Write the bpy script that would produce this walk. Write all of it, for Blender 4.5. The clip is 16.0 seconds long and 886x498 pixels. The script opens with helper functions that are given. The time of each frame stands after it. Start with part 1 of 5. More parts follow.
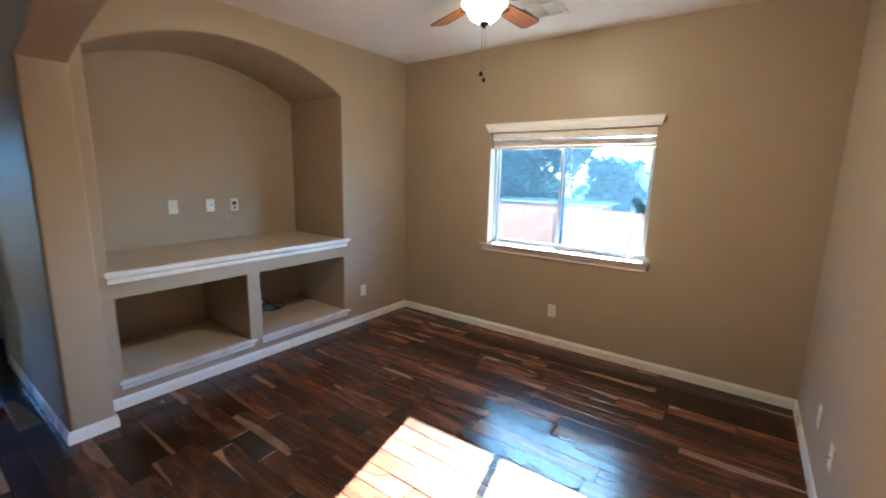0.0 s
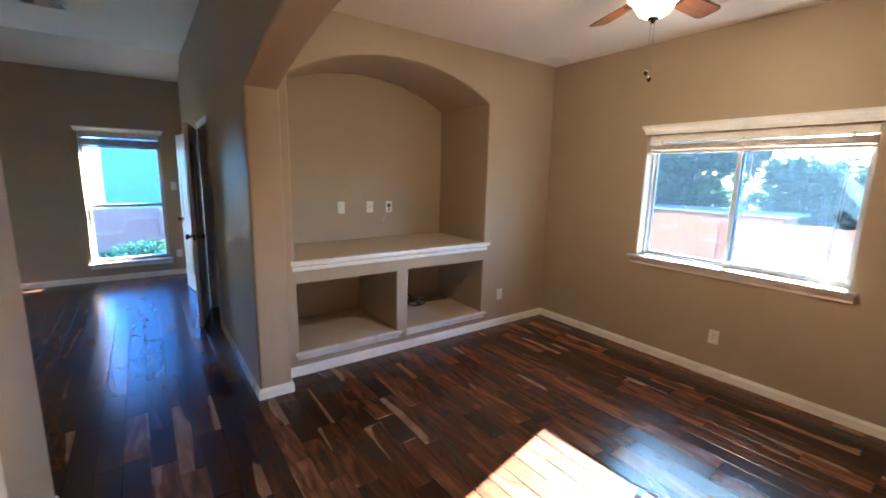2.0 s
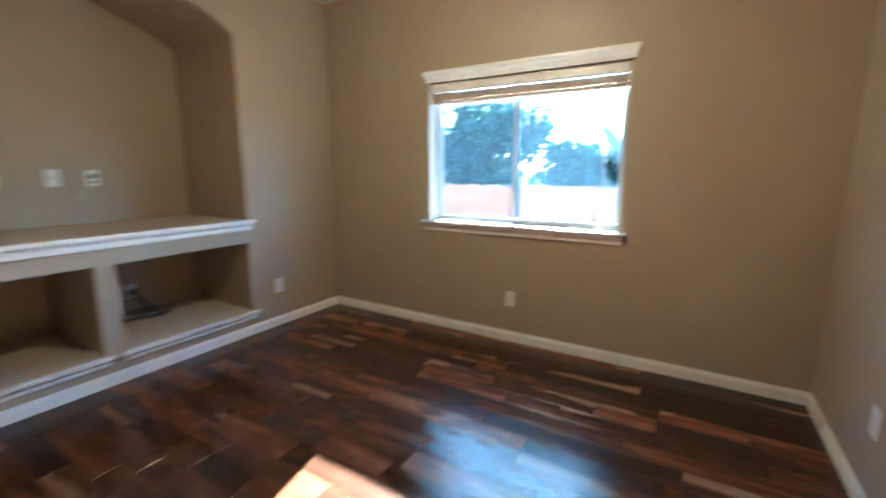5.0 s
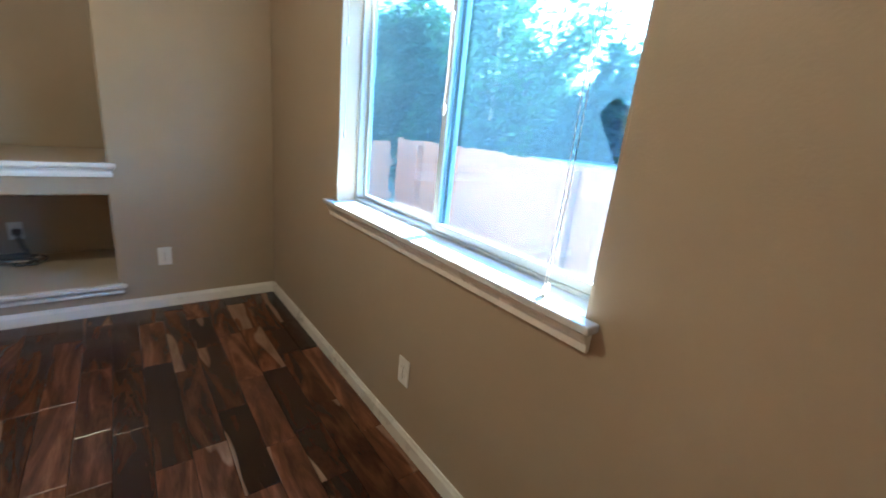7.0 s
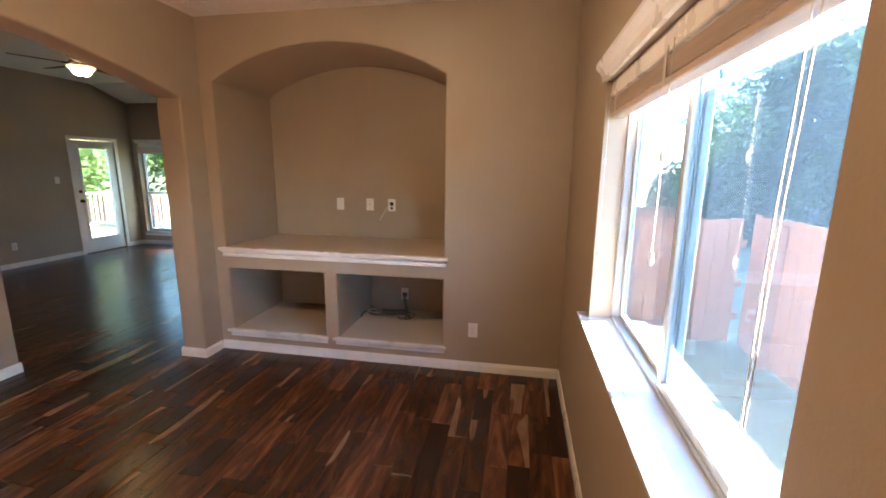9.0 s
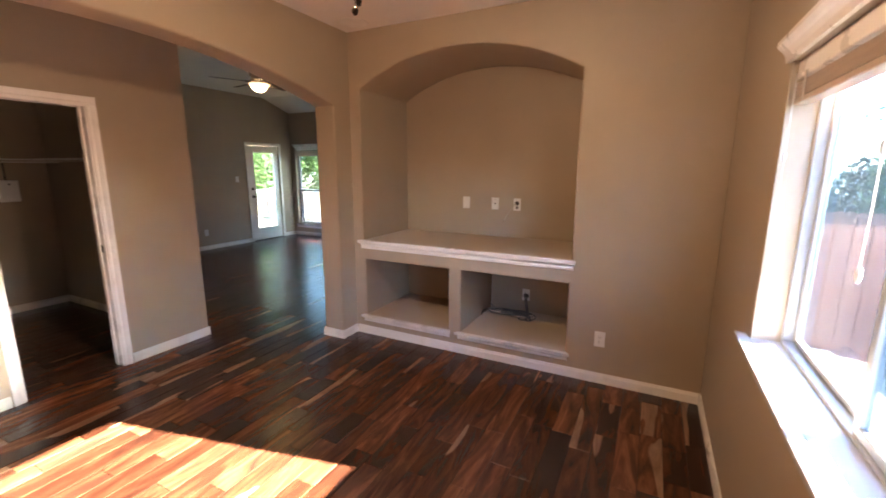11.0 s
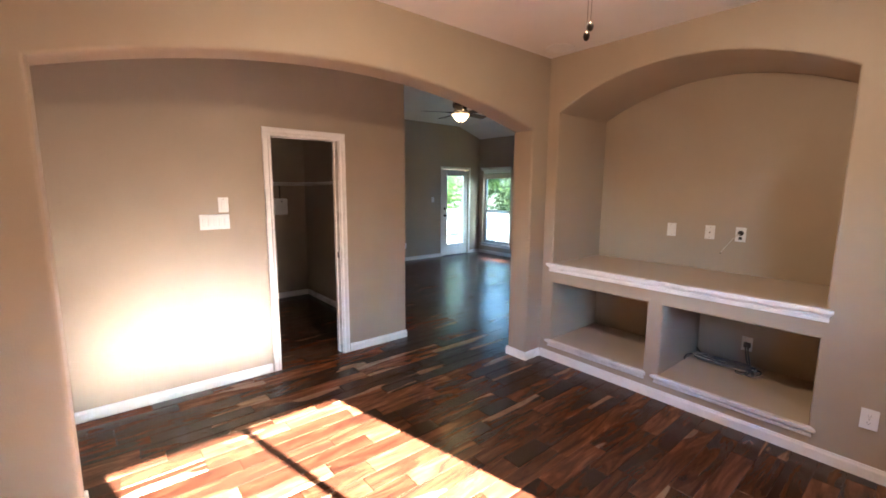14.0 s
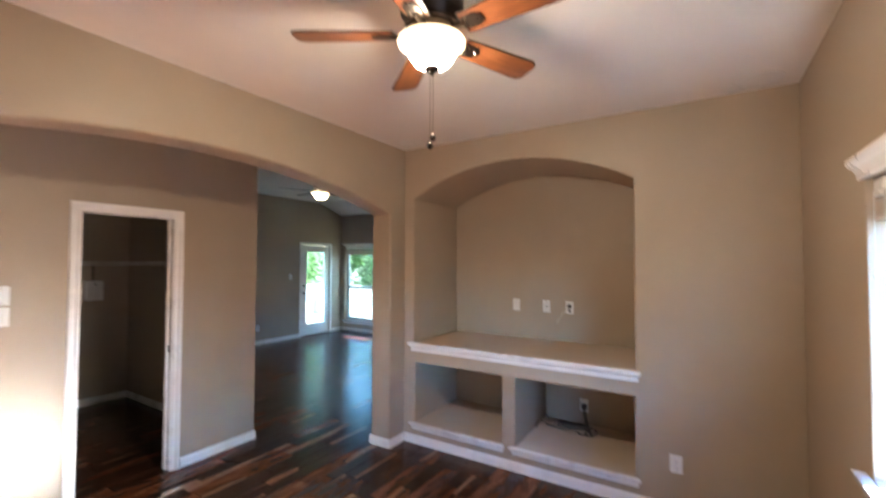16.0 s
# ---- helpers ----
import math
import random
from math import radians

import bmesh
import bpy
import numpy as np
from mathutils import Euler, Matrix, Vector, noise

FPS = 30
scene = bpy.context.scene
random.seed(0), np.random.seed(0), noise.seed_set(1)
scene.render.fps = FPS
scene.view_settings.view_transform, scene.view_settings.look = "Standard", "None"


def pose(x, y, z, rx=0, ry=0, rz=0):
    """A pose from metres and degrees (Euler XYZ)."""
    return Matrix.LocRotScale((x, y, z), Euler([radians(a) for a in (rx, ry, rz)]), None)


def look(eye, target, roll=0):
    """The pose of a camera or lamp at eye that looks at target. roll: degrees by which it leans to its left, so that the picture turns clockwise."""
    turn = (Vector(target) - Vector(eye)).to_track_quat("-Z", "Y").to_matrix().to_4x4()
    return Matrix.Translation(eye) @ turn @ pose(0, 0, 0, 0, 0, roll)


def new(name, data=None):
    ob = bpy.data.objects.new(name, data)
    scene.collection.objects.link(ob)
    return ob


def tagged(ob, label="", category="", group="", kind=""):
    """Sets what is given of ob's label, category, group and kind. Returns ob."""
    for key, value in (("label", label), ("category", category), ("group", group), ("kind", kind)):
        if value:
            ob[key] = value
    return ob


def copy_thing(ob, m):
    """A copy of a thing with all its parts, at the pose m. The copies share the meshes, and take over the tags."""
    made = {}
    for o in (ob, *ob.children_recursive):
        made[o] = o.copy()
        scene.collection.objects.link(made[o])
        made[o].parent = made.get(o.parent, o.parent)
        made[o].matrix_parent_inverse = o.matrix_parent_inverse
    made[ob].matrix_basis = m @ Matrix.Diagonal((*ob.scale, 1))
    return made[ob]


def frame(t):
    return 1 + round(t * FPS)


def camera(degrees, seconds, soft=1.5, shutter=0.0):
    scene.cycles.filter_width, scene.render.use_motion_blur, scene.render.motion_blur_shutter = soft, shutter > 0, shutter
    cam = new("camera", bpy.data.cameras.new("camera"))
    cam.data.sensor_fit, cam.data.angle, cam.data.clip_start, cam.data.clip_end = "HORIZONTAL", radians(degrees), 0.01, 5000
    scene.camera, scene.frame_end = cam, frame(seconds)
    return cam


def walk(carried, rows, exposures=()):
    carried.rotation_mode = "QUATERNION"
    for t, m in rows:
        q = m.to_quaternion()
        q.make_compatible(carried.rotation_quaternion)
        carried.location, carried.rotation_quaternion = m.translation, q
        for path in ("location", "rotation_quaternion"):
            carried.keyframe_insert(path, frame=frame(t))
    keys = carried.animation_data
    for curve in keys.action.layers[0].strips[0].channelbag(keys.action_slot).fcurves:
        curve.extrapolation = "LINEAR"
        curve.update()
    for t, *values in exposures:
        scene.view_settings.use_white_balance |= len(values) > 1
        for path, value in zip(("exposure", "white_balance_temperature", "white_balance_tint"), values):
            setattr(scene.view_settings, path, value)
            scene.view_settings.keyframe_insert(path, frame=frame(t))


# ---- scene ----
cam = camera(93.5, 16.0, 1.7, 0.5)
PATH = [
    (0, (3.235, -3.684, 1.582), (2.078, -2.092, 1.225), 1.2),
    (0.5, (3.227, -3.696, 1.594), (1.938, -2.207, 1.246), 1.2),
    (1, (3.208, -3.726, 1.591), (1.804, -2.343, 1.249), 1.1),
    (1.5, (3.197, -3.738, 1.591), (1.688, -2.471, 1.246), 1.2),
    (2, (3.184, -3.75, 1.595), (1.588, -2.596, 1.243), 1.3),
    (2.5, (3.173, -3.764, 1.61), (1.503, -2.729, 1.235), 1.1),
    (3, (3.153, -3.779, 1.606), (1.434, -2.836, 1.211), 0.9),
    (3.5, (3.109, -3.815, 1.553), (1.336, -3.0, 1.115), -0.3),
    (4, (3.064, -3.757, 1.377), (1.348, -2.857, 0.882), -2.0),
    (4.5, (3.022, -3.403, 1.316), (1.615, -2.045, 0.897), -0.8),
    (5, (2.994, -2.949, 1.291), (1.989, -1.258, 0.928), 0.1),
    (5.2, (3.055, -2.689, 1.27), (2.2, -0.906, 0.973), -0.4),
    (7.3, (3.103, -0.656, 1.307), (1.439, 0.283, 0.713), 6.2),
    (7.5, (3.074, -0.54, 1.344), (1.307, 0.171, 0.733), 6.2),
    (8, (3.082, -0.394, 1.459), (1.177, -0.46, 0.856), 3.0),
    (8.5, (3.141, -0.337, 1.564), (1.212, -0.689, 1.173), 0.9),
    (8.7, (3.151, -0.344, 1.597), (1.216, -0.679, 1.221), 0.6),
    (11, (3.169, -0.42, 1.591), (1.413, -1.297, 1.21), 0.2),
    (11.5, (3.176, -0.447, 1.592), (1.49, -1.457, 1.22), 0.3),
    (12, (3.182, -0.468, 1.597), (1.582, -1.611, 1.231), 0.3),
    (12.5, (3.196, -0.49, 1.597), (1.691, -1.757, 1.236), 0.2),
    (13, (3.21, -0.505, 1.6), (1.811, -1.889, 1.242), 0.1),
    (13.5, (3.234, -0.522, 1.6), (1.921, -1.993, 1.267), 0.2),
    (14, (3.255, -0.537, 1.6), (1.99, -2.06, 1.314), 0.4),
    (14.5, (3.257, -0.521, 1.628), (1.914, -1.999, 1.523), 0.9),
    (15, (3.274, -0.471, 1.688), (1.817, -1.83, 1.867), 0.9),
    (15.5, (3.295, -0.465, 1.72), (1.751, -1.702, 2.014), 0.7),
    (16, (3.229, -0.512, 1.676), (1.532, -1.568, 1.739), 0.1),
]
EXPOSURES = [(0.0, 6.9, 5450, 1), (0.7, 6.87, 6000, 7), (2.4, 6.87, 6200, 9), (3.5, 6.92, 6400, 12), (5.0, 6.85, 5350, -4), (7.4, 6.75, 5250, -5), (8.0, 6.75, 7100, 12), (8.5, 6.75, 7200, 18), (11.0, 6.92, 7250, 25), (13.0, 7.08, 6400, 20), (14.8, 7.18, 6350, 19), (16.0, 7.05, 5750, 12)]
walk(cam, [(t, look(eye, target, roll)) for t, eye, target, roll in PATH], EXPOSURES)

# ---- world, sun, exposure ----
SUN_DIR = Vector((0.226, -1.0, -0.535)).normalized()
world = bpy.data.worlds.new("sky")
scene.world = world
world.use_nodes = True
wn = world.node_tree.nodes
sky = wn.new("ShaderNodeTexSky")
sky.sky_type, sky.sun_disc = "NISHITA", False
sky.sun_elevation = math.asin(-SUN_DIR.z)
sky.sun_rotation = math.atan2(-SUN_DIR.x, -SUN_DIR.y)
wn["Background"].inputs[1].default_value = 0.065
world.node_tree.links.new(sky.outputs[0], wn["Background"].inputs[0])
sun_data = bpy.data.lights.new("sun", "SUN")
sun_data.energy, sun_data.angle, sun_data.color = 2.35, radians(0.6), (1.0, 0.915, 0.77)
sun = new("sun", sun_data)
sun.matrix_world = look((-6, 22, 12), Vector((-6, 22, 12)) + SUN_DIR)

# the sun's glint off the floor keeps its shape on the hall wall
scene.cycles.blur_glossy = 0.5


# ---- materials ----
def material(name):
    m = bpy.data.materials.new(name)
    m.use_nodes = True
    return m, m.node_tree.nodes, m.node_tree.links, m.node_tree.nodes["Principled BSDF"]


def node(nodes, kind, **values):
    n = nodes.new(kind)
    for key, value in values.items():
        n.inputs[key.replace("_", " ")].default_value = value
    return n


def mixed(name, low, high, scale=3.0, rough=0.5, bump=0.0, bump_scale=200.0, metal=0.0, stretch=(1, 1, 1), spec=0.5, rough_vary=0.06, bump_distance=0.002):
    """Two tones by coarse and fine noise, with fine relief."""
    m, n, l, p = material(name)
    tc = n.new("ShaderNodeTexCoord")
    mp = n.new("ShaderNodeMapping")
    mp.inputs["Scale"].default_value = stretch
    l.new(tc.outputs["Object"], mp.inputs[0])
    a = node(n, "ShaderNodeTexNoise", Scale=scale, Detail=6.0, Roughness=0.6)
    l.new(mp.outputs[0], a.inputs["Vector"])
    r = n.new("ShaderNodeValToRGB")
    r.color_ramp.elements[0].position, r.color_ramp.elements[1].position = 0.3, 0.7
    r.color_ramp.elements[0].color, r.color_ramp.elements[1].color = (*low, 1), (*high, 1)
    l.new(a.outputs["Fac"], r.inputs[0])
    l.new(r.outputs[0], p.inputs["Base Color"])
    mr = n.new("ShaderNodeMapRange")
    mr.inputs["To Min"].default_value, mr.inputs["To Max"].default_value = rough - rough_vary, rough + rough_vary
    l.new(a.outputs["Fac"], mr.inputs[0])
    l.new(mr.outputs[0], p.inputs["Roughness"])
    p.inputs["Metallic"].default_value = metal
    p.inputs["Specular IOR Level"].default_value = spec
    if bump:
        b = node(n, "ShaderNodeTexNoise", Scale=bump_scale, Detail=3.0)
        l.new(mp.outputs[0], b.inputs["Vector"])
        bp = node(n, "ShaderNodeBump", Strength=bump, Distance=bump_distance)
        l.new(b.outputs["Fac"], bp.inputs["Height"])
        l.new(bp.outputs[0], p.inputs["Normal"])
    return m


def plank_wood(name, island):
    """Dark hand-scraped acacia with pale sapwood streaks; each board its own tone."""
    m, n, l, p = material(name)
    if island:
        g = n.new("ShaderNodeNewGeometry")
        where, chance = g.outputs["Position"], g.outputs["Random Per Island"]
    else:
        tc, oi = n.new("ShaderNodeTexCoord"), n.new("ShaderNodeObjectInfo")
        where, chance = tc.outputs["Object"], oi.outputs["Random"]
    sc = n.new("ShaderNodeVectorMath")
    sc.operation = "SCALE"
    sc.inputs[0].default_value = (61.0, 37.0, 11.0)
    l.new(chance, sc.inputs["Scale"])
    ad = n.new("ShaderNodeVectorMath")
    l.new(where, ad.inputs[0])
    l.new(sc.outputs[0], ad.inputs[1])
    mp = n.new("ShaderNodeMapping")
    mp.inputs["Scale"].default_value = (0.75, 4.2, 4.2)
    l.new(ad.outputs[0], mp.inputs[0])
    broad = node(n, "ShaderNodeTexNoise", Scale=2.0, Detail=1.5, Roughness=0.4, Distortion=0.25)
    fine = node(n, "ShaderNodeTexNoise", Scale=2.4, Detail=4.0, Roughness=0.5, Distortion=2.0)
    grain = node(n, "ShaderNodeTexNoise", Scale=26.0, Detail=3.0, Roughness=0.6)
    for t in (broad, fine, grain):
        l.new(mp.outputs[0], t.inputs["Vector"])
    # heartwood
    heart = n.new("ShaderNodeValToRGB")
    e = heart.color_ramp.elements
    e[0].position, e[0].color = 0.3, (0.030, 0.0120, 0.0080, 1)
    e[1].position, e[1].color = 0.72, (0.125, 0.049, 0.0245, 1)
    e.new(0.5).color = (0.062, 0.0235, 0.0125, 1)
    l.new(fine.outputs["Fac"], heart.inputs[0])
    # tone of each board
    tone = n.new("ShaderNodeValToRGB")
    tone.color_ramp.interpolation = "LINEAR"
    e = tone.color_ramp.elements
    e[0].position, e[0].color = 0.0, (0.36, 0.34, 0.35, 1)
    e[1].position, e[1].color = 1.0, (2.1, 2.2, 2.1, 1)
    e.new(0.55).color = (1.0, 1.0, 1.0, 1)
    e.new(0.8).color = (1.6, 1.6, 1.6, 1)
    wh = n.new("ShaderNodeTexWhiteNoise")
    wh.noise_dimensions = "1D"
    l.new(chance, wh.inputs["W"])
    l.new(wh.outputs["Value"], tone.inputs[0])
    mul = n.new("ShaderNodeMix")
    mul.data_type, mul.blend_type = "RGBA", "MULTIPLY"
    mul.inputs["Factor"].default_value = 1.0
    l.new(heart.outputs[0], mul.inputs["A"])
    l.new(tone.outputs[0], mul.inputs["B"])
    # sapwood: a sharp-edged pale streak along some boards
    sap = n.new("ShaderNodeValToRGB")
    e = sap.color_ramp.elements
    e[0].position, e[0].color = 0.695, (0, 0, 0, 1)
    e[1].position, e[1].color = 0.72, (0.75, 0.75, 0.75, 1)
    l.new(broad.outputs["Fac"], sap.inputs[0])
    streak = sap.outputs[0]
    if not island:
        sx = n.new("ShaderNodeSeparateXYZ")
        l.new(where, sx.inputs[0])
        lean = n.new("ShaderNodeMath")
        lean.operation, lean.inputs[1].default_value = "MULTIPLY", 16.0
        l.new(sx.outputs["Y"], lean.inputs[0])
        sway = n.new("ShaderNodeMapRange")
        sway.clamp = False
        sway.inputs["To Min"].default_value, sway.inputs["To Max"].default_value = -3.4, 3.4
        l.new(broad.outputs["Fac"], sway.inputs[0])
        both = n.new("ShaderNodeMath")
        l.new(lean.outputs[0], both.inputs[0])
        l.new(sway.outputs[0], both.inputs[1])
        edge = n.new("ShaderNodeMapRange")
        edge.inputs["From Min"].default_value, edge.inputs["From Max"].default_value = 0.92, 1.06
        l.new(both.outputs[0], edge.inputs[0])
        wb = n.new("ShaderNodeTexWhiteNoise")
        wb.noise_dimensions = "1D"
        off = n.new("ShaderNodeMath")
        off.inputs[1].default_value = 7.31
        l.new(chance, off.inputs[0])
        l.new(off.outputs[0], wb.inputs["W"])
        some = n.new("ShaderNodeMath")
        some.operation, some.inputs[1].default_value = "GREATER_THAN", 0.6
        l.new(wb.outputs["Value"], some.inputs[0])
        pick = n.new("ShaderNodeMath")
        pick.operation = "MULTIPLY"
        l.new(edge.outputs[0], pick.inputs[0])
        l.new(some.outputs[0], pick.inputs[1])
        top = n.new("ShaderNodeMath")
        top.operation = "MULTIPLY"
        top.inputs[1].default_value = 0.8
        l.new(pick.outputs[0], top.inputs[0])
        streak = top.outputs[0]
    pale = n.new("ShaderNodeValToRGB")
    e = pale.color_ramp.elements
    e[0].position, e[0].color = 0.3, (0.20, 0.115, 0.070, 1)
    e[1].position, e[1].color = 0.7, (0.34, 0.215, 0.140, 1)
    l.new(fine.outputs["Fac"], pale.inputs[0])
    mx = n.new("ShaderNodeMix")
    mx.data_type = "RGBA"
    l.new(streak, mx.inputs["Factor"])
    l.new(mul.outputs["Result"], mx.inputs["A"])
    l.new(pale.outputs[0], mx.inputs["B"])
    gr = n.new("ShaderNodeMapRange")
    gr.inputs["From Min"].default_value, gr.inputs["From Max"].default_value = 0.3, 0.7
    gr.inputs["To Min"].default_value, gr.inputs["To Max"].default_value = 0.86, 1.1
    l.new(grain.outputs["Fac"], gr.inputs[0])
    m2 = n.new("ShaderNodeMix")
    m2.data_type, m2.blend_type = "RGBA", "MULTIPLY"
    m2.inputs["Factor"].default_value = 1.0
    l.new(mx.outputs["Result"], m2.inputs["A"])
    l.new(gr.outputs[0], m2.inputs["B"])
    l.new(m2.outputs["Result"], p.inputs["Base Color"])
    rr = n.new("ShaderNodeMapRange")
    rr.inputs["To Min"].default_value, rr.inputs["To Max"].default_value = 0.22, 0.28
    p.inputs["Specular IOR Level"].default_value = 0.46
    l.new(fine.outputs["Fac"], rr.inputs[0])
    l.new(rr.outputs[0], p.inputs["Roughness"])
    # scraped relief
    sm = n.new("ShaderNodeMapping")
    sm.inputs["Scale"].default_value = (1.0, 3.5, 3.5)
    l.new(ad.outputs[0], sm.inputs[0])
    scrape = node(n, "ShaderNodeTexNoise", Scale=9.0, Detail=3.0)
    l.new(sm.outputs[0], scrape.inputs["Vector"])
    bp = node(n, "ShaderNodeBump", Strength=0.05, Distance=0.004)
    l.new(scrape.outputs["Fac"], bp.inputs["Height"])
    l.new(bp.outputs[0], p.inputs["Normal"])
    return m


def glass_pane(name, tint=(0.93, 0.98, 1.0)):
    m, n, l, p = material(name)
    tr = n.new("ShaderNodeBsdfTransparent")
    tr.inputs[0].default_value = (*tint, 1)
    gl = node(n, "ShaderNodeBsdfGlossy", Roughness=0.02)
    lw = node(n, "ShaderNodeLayerWeight", Blend=0.5)
    pw = n.new("ShaderNodeMath")
    pw.operation, pw.inputs[1].default_value = "POWER", 4.0
    l.new(lw.outputs["Facing"], pw.inputs[0])
    mr = n.new("ShaderNodeMapRange")
    mr.inputs["To Min"].default_value, mr.inputs["To Max"].default_value = 0.03, 0.5
    l.new(pw.outputs[0], mr.inputs[0])
    mx = n.new("ShaderNodeMixShader")
    l.new(mr.outputs[0], mx.inputs[0])
    l.new(tr.outputs[0], mx.inputs[1])
    l.new(gl.outputs[0], mx.inputs[2])
    l.new(mx.outputs[0], n["Material Output"].inputs[0])
    n.remove(p)
    return m


def haze_sheet(name, cover):
    """Fine woven insect screen or clear film: mostly open, the rest pale blue cloth lit from outside, painting haze
    over the view.
    """
    m, n, l, p = material(name)
    tr = n.new("ShaderNodeBsdfTransparent")
    tl = n.new("ShaderNodeBsdfTranslucent")
    tl.inputs[0].default_value = (0.52, 0.60, 0.72, 1)
    tc = n.new("ShaderNodeTexCoord")
    no = node(n, "ShaderNodeTexNoise", Scale=2.0, Detail=5.0)
    l.new(tc.outputs["Object"], no.inputs["Vector"])
    mr = n.new("ShaderNodeMapRange")
    mr.inputs["To Min"].default_value, mr.inputs["To Max"].default_value = cover * 0.8, cover * 1.2
    l.new(no.outputs["Fac"], mr.inputs[0])
    mx = n.new("ShaderNodeMixShader")
    l.new(mr.outputs[0], mx.inputs[0])
    l.new(tr.outputs[0], mx.inputs[1])
    l.new(tl.outputs[0], mx.inputs[2])
    l.new(mx.outputs[0], n["Material Output"].inputs[0])
    n.remove(p)
    return m


def glowing(name, colour, strength, rim):
    """Frosted lamp glass with a marbled glow."""
    m, n, l, p = material(name)
    tc = n.new("ShaderNodeTexCoord")
    no = node(n, "ShaderNodeTexNoise", Scale=14.0, Detail=4.0)
    l.new(tc.outputs["Object"], no.inputs["Vector"])
    r = n.new("ShaderNodeValToRGB")
    r.color_ramp.elements[0].position, r.color_ramp.elements[1].position = 0.3, 0.65
    r.color_ramp.elements[0].color, r.color_ramp.elements[1].color = (*rim, 1), (*colour, 1)
    l.new(no.outputs["Fac"], r.inputs[0])
    l.new(r.outputs[0], p.inputs["Emission Color"])
    p.inputs["Emission Strength"].default_value = strength
    p.inputs["Base Color"].default_value = (0.85, 0.75, 0.55, 1)
    p.inputs["Roughness"].default_value = 0.35
    return m


def leafy(name, low, high):
    m, n, l, p = material(name)
    g = n.new("ShaderNodeNewGeometry")
    r = n.new("ShaderNodeValToRGB")
    r.color_ramp.elements[0].color, r.color_ramp.elements[1].color = (*low, 1), (*high, 1)
    l.new(g.outputs["Random Per Island"], r.inputs[0])
    l.new(r.outputs[0], p.inputs["Base Color"])
    p.inputs["Roughness"].default_value = 0.55
    tl = n.new("ShaderNodeBsdfTranslucent")
    l.new(r.outputs[0], tl.inputs[0])
    mx = n.new("ShaderNodeMixShader")
    mx.inputs[0].default_value = 0.4
    l.new(p.outputs[0], mx.inputs[1])
    l.new(tl.outputs[0], mx.inputs[2])
    l.new(mx.outputs[0], n["Material Output"].inputs[0])
    return m


WALL = mixed("tan_wall_paint", (0.365, 0.298, 0.222), (0.395, 0.323, 0.243), 2.0, 0.45, 0.35, 130.0, spec=0.4)
CEIL = mixed("white_ceiling_paint", (0.74, 0.71, 0.67), (0.79, 0.76, 0.72), 2.0, 0.85, 0.5, 90.0)
TRIM = mixed("white_trim_paint", (0.76, 0.74, 0.71), (0.83, 0.81, 0.78), 4.0, 0.28, 0.05, 60.0)
SILL = mixed("glossy_white_sill", (0.50, 0.51, 0.52), (0.56, 0.57, 0.58), 4.0, 0.26, 0.03, 9.0, rough_vary=0.03, stretch=(3, 1, 1))
LEDGE = mixed("cream_ledge_paint", (0.50, 0.425, 0.335), (0.54, 0.46, 0.365), 3.0, 0.40, 0.2, 150.0)
DOOR = mixed("white_door_paint", (0.74, 0.73, 0.71), (0.80, 0.79, 0.77), 3.0, 0.3, 0.05, 40.0)
PLANK = plank_wood("acacia_board", False)
PLANK_FAR = plank_wood("acacia_boards_joined", True)
SUBFLOOR = mixed("dark_joint", (0.012, 0.008, 0.006), (0.02, 0.013, 0.01), 5.0, 0.8)
VINYL = mixed("pale_vinyl_frame", (0.30, 0.33, 0.35), (0.36, 0.39, 0.41), 4.0, 0.35)
# pane tints put a dimmer, cooler outdoor light into the glass colour
GLASS = glass_pane("blue_dimming_glass", (0.38, 0.51, 0.62))
GLASS_DOOR = glass_pane("grey_green_dimming_glass", (0.44, 0.54, 0.56))
GLASS_TALL = glass_pane("deep_blue_dimming_glass", (0.35, 0.57, 0.88))
# pale blue sheets that lay hazy light over the view outdoors
SCREEN = haze_sheet("hazy_insect_screen", 0.017)
HAZE = haze_sheet("haze_film", 0.010)
SLAT = mixed("pale_wood_slat", (0.46, 0.37, 0.30), (0.58, 0.48, 0.40), 6.0, 0.4, 0.1, 40.0, stretch=(1, 14, 14))
CORD = mixed("white_cord", (0.52, 0.50, 0.46), (0.6, 0.58, 0.54), 40.0, 0.6)
BRONZE = mixed("dark_bronze", (0.020, 0.015, 0.012), (0.045, 0.033, 0.026), 9.0, 0.32, metal=0.85)
NICKEL = mixed("worn_silver_trim", (0.45, 0.44, 0.42), (0.6, 0.58, 0.55), 9.0, 0.25, metal=1.0)
BLADE = mixed("cherry_blade", (0.16, 0.052, 0.018), (0.30, 0.105, 0.036), 3.0, 0.30, stretch=(1.5, 16, 16))
BLADE_EDGE = mixed("dark_blade_edge", (0.025, 0.012, 0.008), (0.04, 0.02, 0.012), 6.0, 0.4)
BOWL = glowing("lit_marbled_glass", (1.0, 0.80, 0.54), 1.9, (1.0, 0.70, 0.40))
AMBER = glowing("lit_amber_rim", (1.0, 0.74, 0.42), 0.03, (1.0, 0.58, 0.22))
BOWL_FAR = glowing("lit_far_glass", (1.0, 0.74, 0.34), 0.35, (1.0, 0.64, 0.24))
PLASTIC = mixed("white_plastic", (0.72, 0.71, 0.69), (0.78, 0.77, 0.75), 8.0, 0.35)
BLACK = mixed("black_plastic", (0.008, 0.008, 0.008), (0.02, 0.02, 0.02), 8.0, 0.4)
